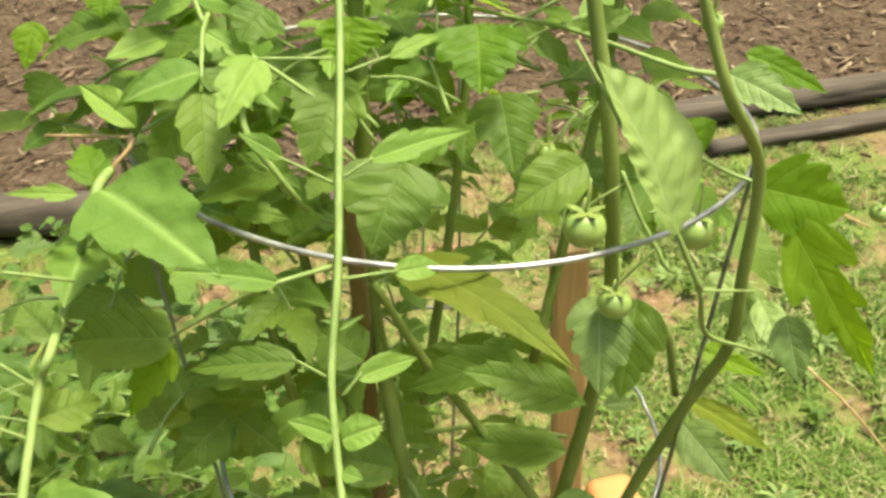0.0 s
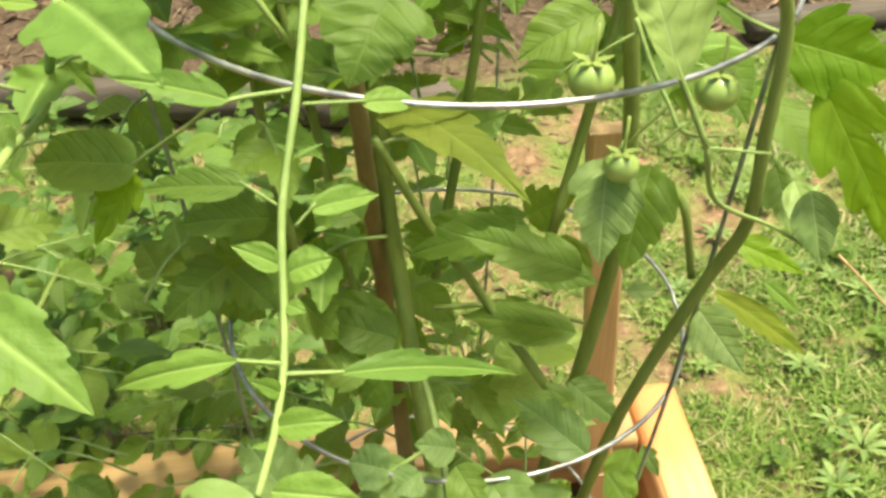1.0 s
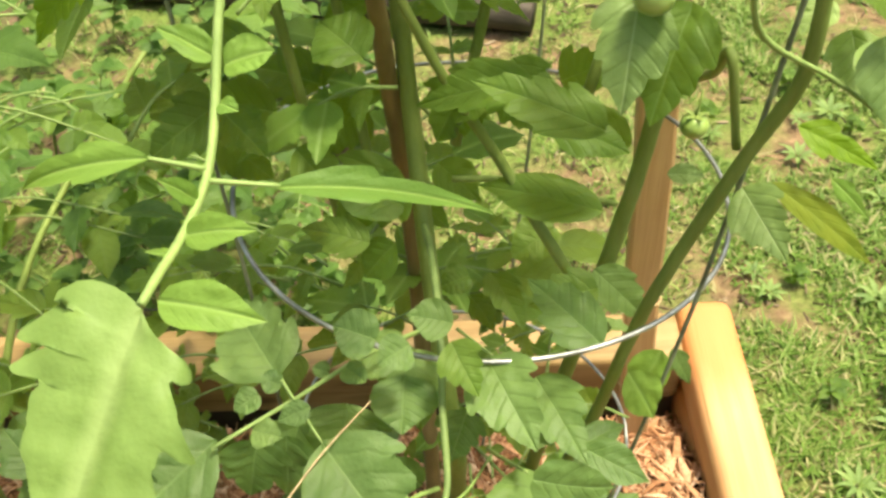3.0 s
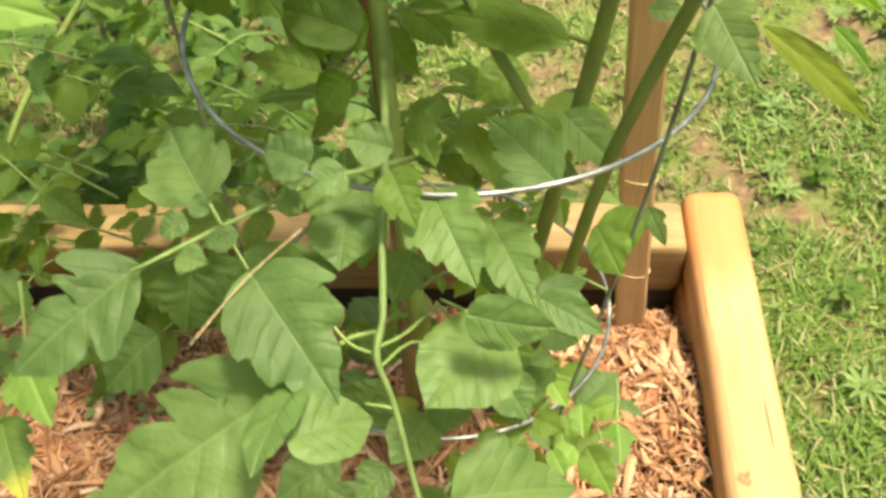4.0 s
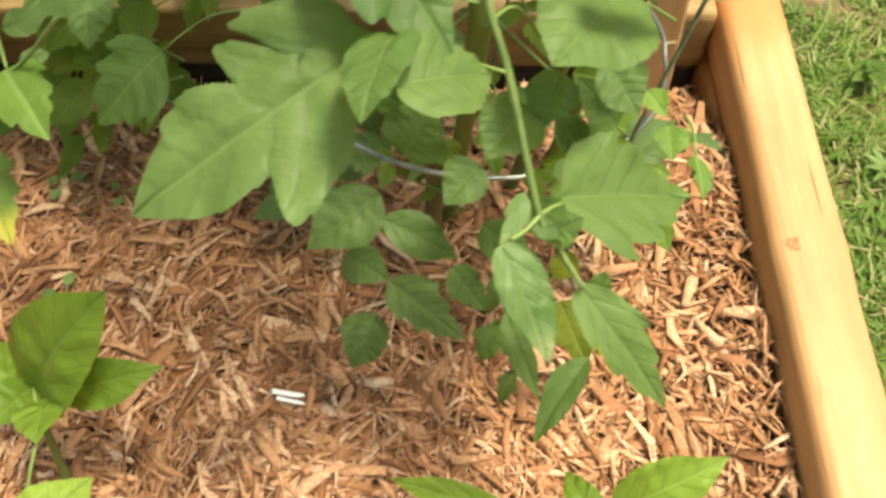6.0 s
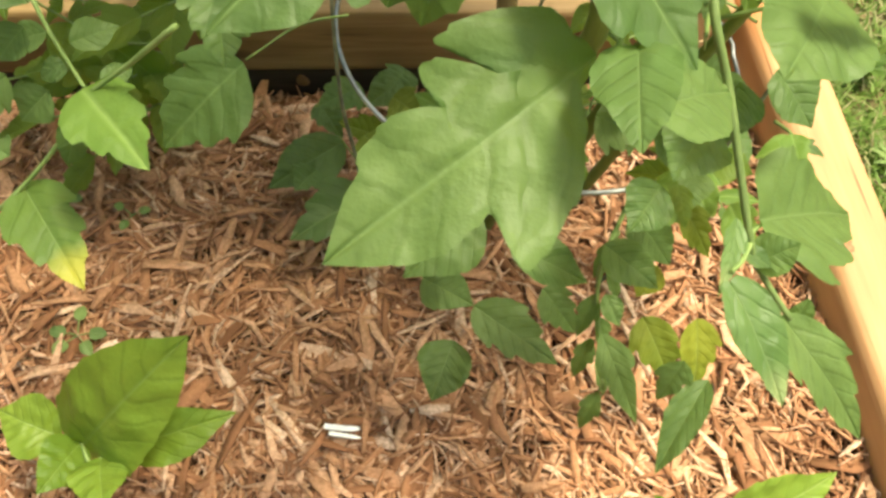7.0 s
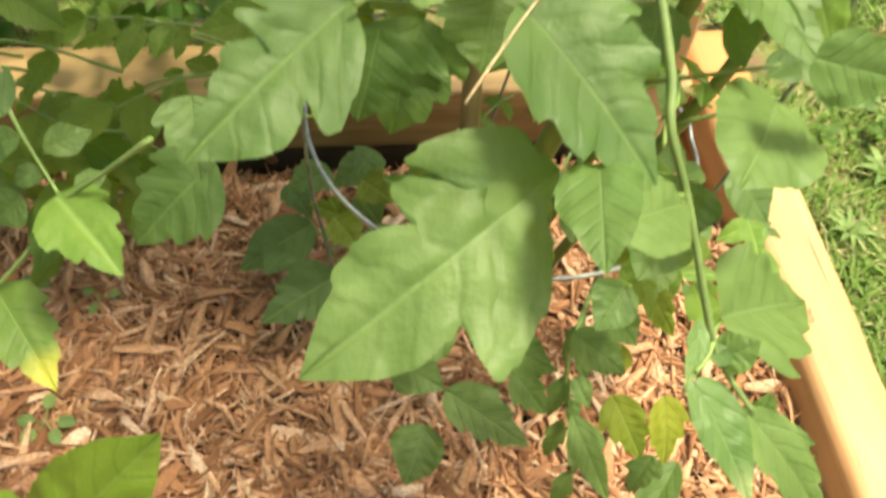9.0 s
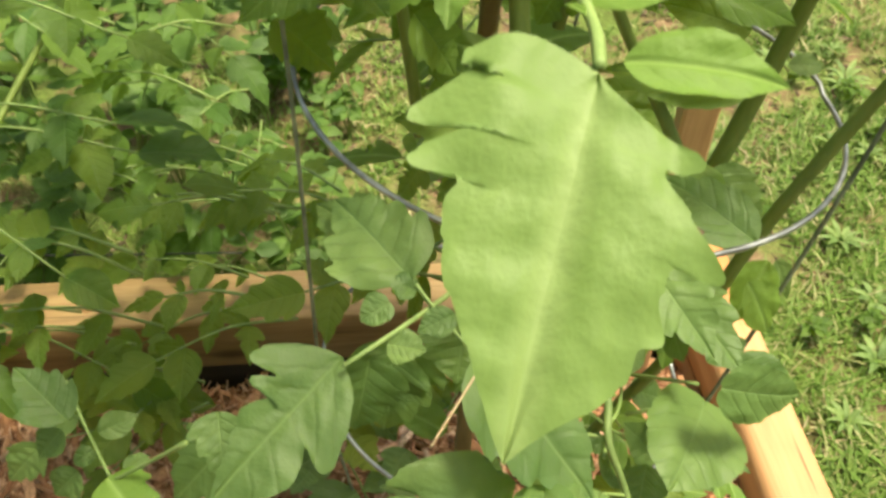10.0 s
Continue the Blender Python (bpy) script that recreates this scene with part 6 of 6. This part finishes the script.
part("strip", slab("strip", (-0.489, -0.563, 0.077), 0.034, 0.0055, 0.0014, (-8, -4, -10), WHITE, 0.04), tag, (-0.489, -0.563, 0.077))
part("clip", slab("clip", (-0.487, -0.5695, 0.0745), 0.030, 0.004, 0.0016, (-4, -4, -14), WHITE), tag, (-0.487, -0.572, 0.074))
straw = tagged(new("dry_straw", tube("dry_straw", [(-0.425, -0.585, 0.648), (-0.394, -0.548, 0.665), (-0.363, -0.511, 0.670)], 0.0008, 0.0005, TWINE, 6, 6)), "dry straw caught on a tomato leaf", "straw")

tagged(new("string", tube("string", [(-1.005, 0.039, 0.152), (-0.794, 0.015, 0.163), (-0.583, -0.010, 0.180)], 0.0012, 0.0012, BLACK, 6, 8)), "thin dark string stretched above the back timber", "string")


def seedling(x, y, n, size):
    z = mulch_height(x, y)
    w = thing("seedling", (x, y, z), "tiny green seedling sprouting from the wood mulch", "seedling", "seedlings in the mulch")
    for i in range(n):
        a = i * 2.4 + x * 30
        top = Vector((x + math.cos(a) * size * 0.7, y + math.sin(a) * size * 0.7, z + 0.014 + 0.004 * (i % 3)))
        k = stalk(w, [Vector((x, y, z - 0.003)), Vector((x, y, z + 0.012)), top], 0.0009, 0.0006, STEM_YOUNG, name="stem")
        leaflet(k, top, top + Vector((math.cos(a) * size, math.sin(a) * size, -0.002)), size * 0.75, (0.1 * math.cos(i), -0.3, 1), "round", LEAF_PALE, name="leaf", rows=12, half=3)


seedling(-0.741, -0.448, 5, 0.017)
seedling(-0.775, -0.295, 4, 0.015)
seedling(-0.70, -0.31, 3, 0.012)


# ---- loose stuff: mulch chips, lawn, litter ----
def chip_arrays(n, x0, x1, y0, y1, zf, seed, lmin, lmax, lift, thin=1.0, curve=0.06):
    """Splinters: bent, tapering eight-cornered pieces."""
    rng = np.random.default_rng(seed)
    x, y = rng.uniform(x0, x1, n), rng.uniform(y0, y1, n)
    ln = lmin + (lmax - lmin) * rng.beta(1.3, 3.2, n)
    wd = np.clip(ln * np.where(rng.uniform(0, 1, n) < 0.68, rng.uniform(0.05, 0.15, n), rng.uniform(0.2, 0.42, n)) * thin, 0.0014, 0.016)
    th = rng.uniform(0.0008, 0.0028, n)
    yaw, pitch, roll = rng.uniform(0, 2 * np.pi, n), rng.normal(0, 0.13, n), rng.normal(0, 0.32, n)
    z = np.array([zf(a, b) for a, b in zip(x, y)]) + rng.uniform(-0.004, lift, n)
    ca, sa, cp, sp, cr, sr = np.cos(yaw), np.sin(yaw), np.cos(pitch), np.sin(pitch), np.cos(roll), np.sin(roll)
    ax = np.stack([ca * cp, sa * cp, sp], 1)
    lat = np.stack([-sa, ca, np.zeros(n)], 1)
    up = np.cross(ax, lat)
    lat, up = lat * cr[:, None] + up * sr[:, None], up * cr[:, None] - lat * sr[:, None]
    c = np.stack([x, y, z], 1)
    bend = rng.normal(0, curve, n) * ln
    sway = rng.normal(0, curve * 4, n) * ln if thin < 1 else np.zeros(n)
    verts = np.empty((n, 12, 3))
    for i, (f, k) in enumerate(((-0.5, 0.5), (0.02, 1.0), (0.5, 0.35))):
        kk = k * rng.uniform(0.6, 1.2, n)
        mid = c + ax * (f * ln)[:, None] + up * ((0.25 - f * f) * bend * 4)[:, None] + lat * (rng.normal(0, 0.12, n) * wd + (0.25 - f * f) * sway)[:, None]
        for j, (a, b) in enumerate(((-1, -1), (1, -1), (1, 1), (-1, 1))):
            verts[:, i * 4 + j] = mid + lat * (a * wd * kk / 2)[:, None] + up * (b * th / 2)[:, None]
    q = [(0, 1, 2, 3)[::-1], (8, 9, 10, 11)] + [(o + a, o + (a + 1) % 4, o + 4 + (a + 1) % 4, o + 4 + a) for o in (0, 4) for a in range(4)]
    return verts, np.array(q)


def big_mesh(name, verts, quads, mat):
    """Many small pieces joined into one mesh; verts (n, k, 3), the faces of one piece in quads."""
    n, k = verts.shape[:2]
    f = (quads[None] + (np.arange(n) * k)[:, None, None]).reshape(-1, quads.shape[1])
    me = bpy.data.meshes.new(name)
    me.vertices.add(n * k)
    me.vertices.foreach_set("co", verts.reshape(-1).astype(np.float32))
    me.loops.add(f.size)
    me.loops.foreach_set("vertex_index", f.reshape(-1).astype(np.int32))
    me.polygons.add(len(f))
    me.polygons.foreach_set("loop_start", np.arange(0, f.size, quads.shape[1], dtype=np.int32))
    me.polygons.foreach_set("loop_total", np.full(len(f), quads.shape[1], dtype=np.int32))
    me.materials.append(mat)
    me.update(calc_edges=True)
    me.validate()
    return me


def build_chips():
    va, q = chip_arrays(15000, -1.25, 0.0, -1.02, -0.094, mulch_height, 4, 0.014, 0.095, 0.011, 0.68)
    vd, q = chip_arrays(2600, -1.2, -0.12, -1.0, -0.13, mulch_height, 7, 0.035, 0.10, 0.014, 1.05)
    vb, q = chip_arrays(16000, -2.3, 0.0, -2.2, -0.098, mulch_height, 5, 0.012, 0.08, 0.010, 0.8)
    vc, q = chip_arrays(13000, -1.2, 0.0, -1.0, -0.094, mulch_height, 6, 0.02, 0.075, 0.013, 0.38, 0.12)
    ob = part("wood_chips", big_mesh("wood_chips", np.concatenate([va, vb, vc, vd]), q, CHIPS), MULCH)
    tagged(ob, "shredded tan wood chips and splinters", kind="stuff")
    rng = np.random.default_rng(21)
    shapes = []
    for i in range(14):
        v, q = chip_arrays(1, 0, 0, 0, 0, lambda a, b: 0.0, 100 + i, 0.045, 0.10, 0.001, 0.75)
        v = v[0] - v[0].mean(0)
        l = v[8:].mean(0) - v[:4].mean(0)
        yaw = math.atan2(l[1], l[0])
        me = mesh_of("wood_chip", v, [tuple(int(a) for a in f) for f in q], CHIP, False)
        me.transform(Matrix.Rotation(-yaw, 4, "Z") @ Matrix.Diagonal((1, 1.3 if i % 3 == 0 else 1.0, 1.0, 1)))
        shapes.append(me)
    for i in range(300):
        x, y = rng.uniform(-1.0, -0.02), rng.uniform(-0.90, -0.13)
        ob = new("wood_chip", shapes[i % 14])
        ob.parent = MULCH
        ob.matrix_basis = pose(x, y, mulch_height(x, y) + rng.uniform(0.003, 0.010), rng.normal(0, 9), rng.normal(0, 9), rng.uniform(0, 360))


def build_grass():
    rng = np.random.default_rng(8)
    tuft = []
    for n, x0, x1, y0, y1 in ((9000, 0.11, 1.1, -0.9, 1.3), (6500, 0.10, 0.62, -0.9, 0.1), (9000, -1.6, 1.6, 0.02, 1.35), (2500, 1.0, 2.2, -0.9, 1.4), (1200, -2.4, -1.6, 0.1, 1.4)):
        x, y = rng.uniform(x0, x1, n), rng.uniform(y0, y1, n)
        keep = np.array([noise.noise((a * 4.2, b * 4.2, 1)) + 0.6 * noise.noise((a * 13, b * 13, 5)) for a, b in zip(x, y)]) > rng.normal(-0.12, 0.22, n) + np.clip(y - 0.45, 0, 0.5) * 0.7
        tuft.append(np.stack([x, y], 1)[keep])
    tuft = np.concatenate(tuft)
    per = 9
    n = len(tuft) * per
    base = np.repeat(tuft, per, 0) + rng.normal(0, 0.009, (n, 2))
    h = np.clip(rng.gamma(4.0, 0.0048, n), 0.006, 0.045)
    wd = rng.uniform(0.0009, 0.0027, n)
    yaw = rng.uniform(0, 2 * np.pi, n)
    out = rng.uniform(0.2, 1.3, n) * h
    d = np.stack([np.cos(yaw), np.sin(yaw), np.zeros(n)], 1)
    s = np.stack([-np.sin(yaw), np.cos(yaw), np.zeros(n)], 1)
    b = np.concatenate([base, np.full((n, 1), GROUND_Z - 0.002)], 1)
    v = np.empty((n, 6, 3))
    for i, (f, k) in enumerate(((0, 0.8), (0.5, 1.0), (1.0, 0.12))):
        c = b + d * (out * f ** 1.6)[:, None] + np.array([0, 0, 1.0]) * (h * (f - 0.32 * f * f))[:, None]
        v[:, 2 * i], v[:, 2 * i + 1] = c - s * (wd * k)[:, None], c + s * (wd * k)[:, None]
    me = big_mesh("grass", v, np.array([(0, 1, 3, 2), (2, 3, 5, 4)]), GRASS)
    tagged(new("grass", me), "short sparse lawn grass, sunlit, with dry blades", "grass", kind="stuff")


def build_litter():
    v, q = chip_arrays(9000, -2.4, 2.6, 1.35, 3.4, lambda a, b: GROUND_Z + 0.006, 31, 0.02, 0.11, 0.012)
    w, q = chip_arrays(3500, -1.6, 1.6, 0.02, 1.4, lambda a, b: GROUND_Z + 0.004, 32, 0.012, 0.05, 0.006)
    tagged(new("leaf_litter", big_mesh("leaf_litter", np.concatenate([v, w]), q, LITTER)), "dry reddish-brown straw and leaf litter", "litter", kind="stuff")


build_grass()
build_litter()
build_chips()
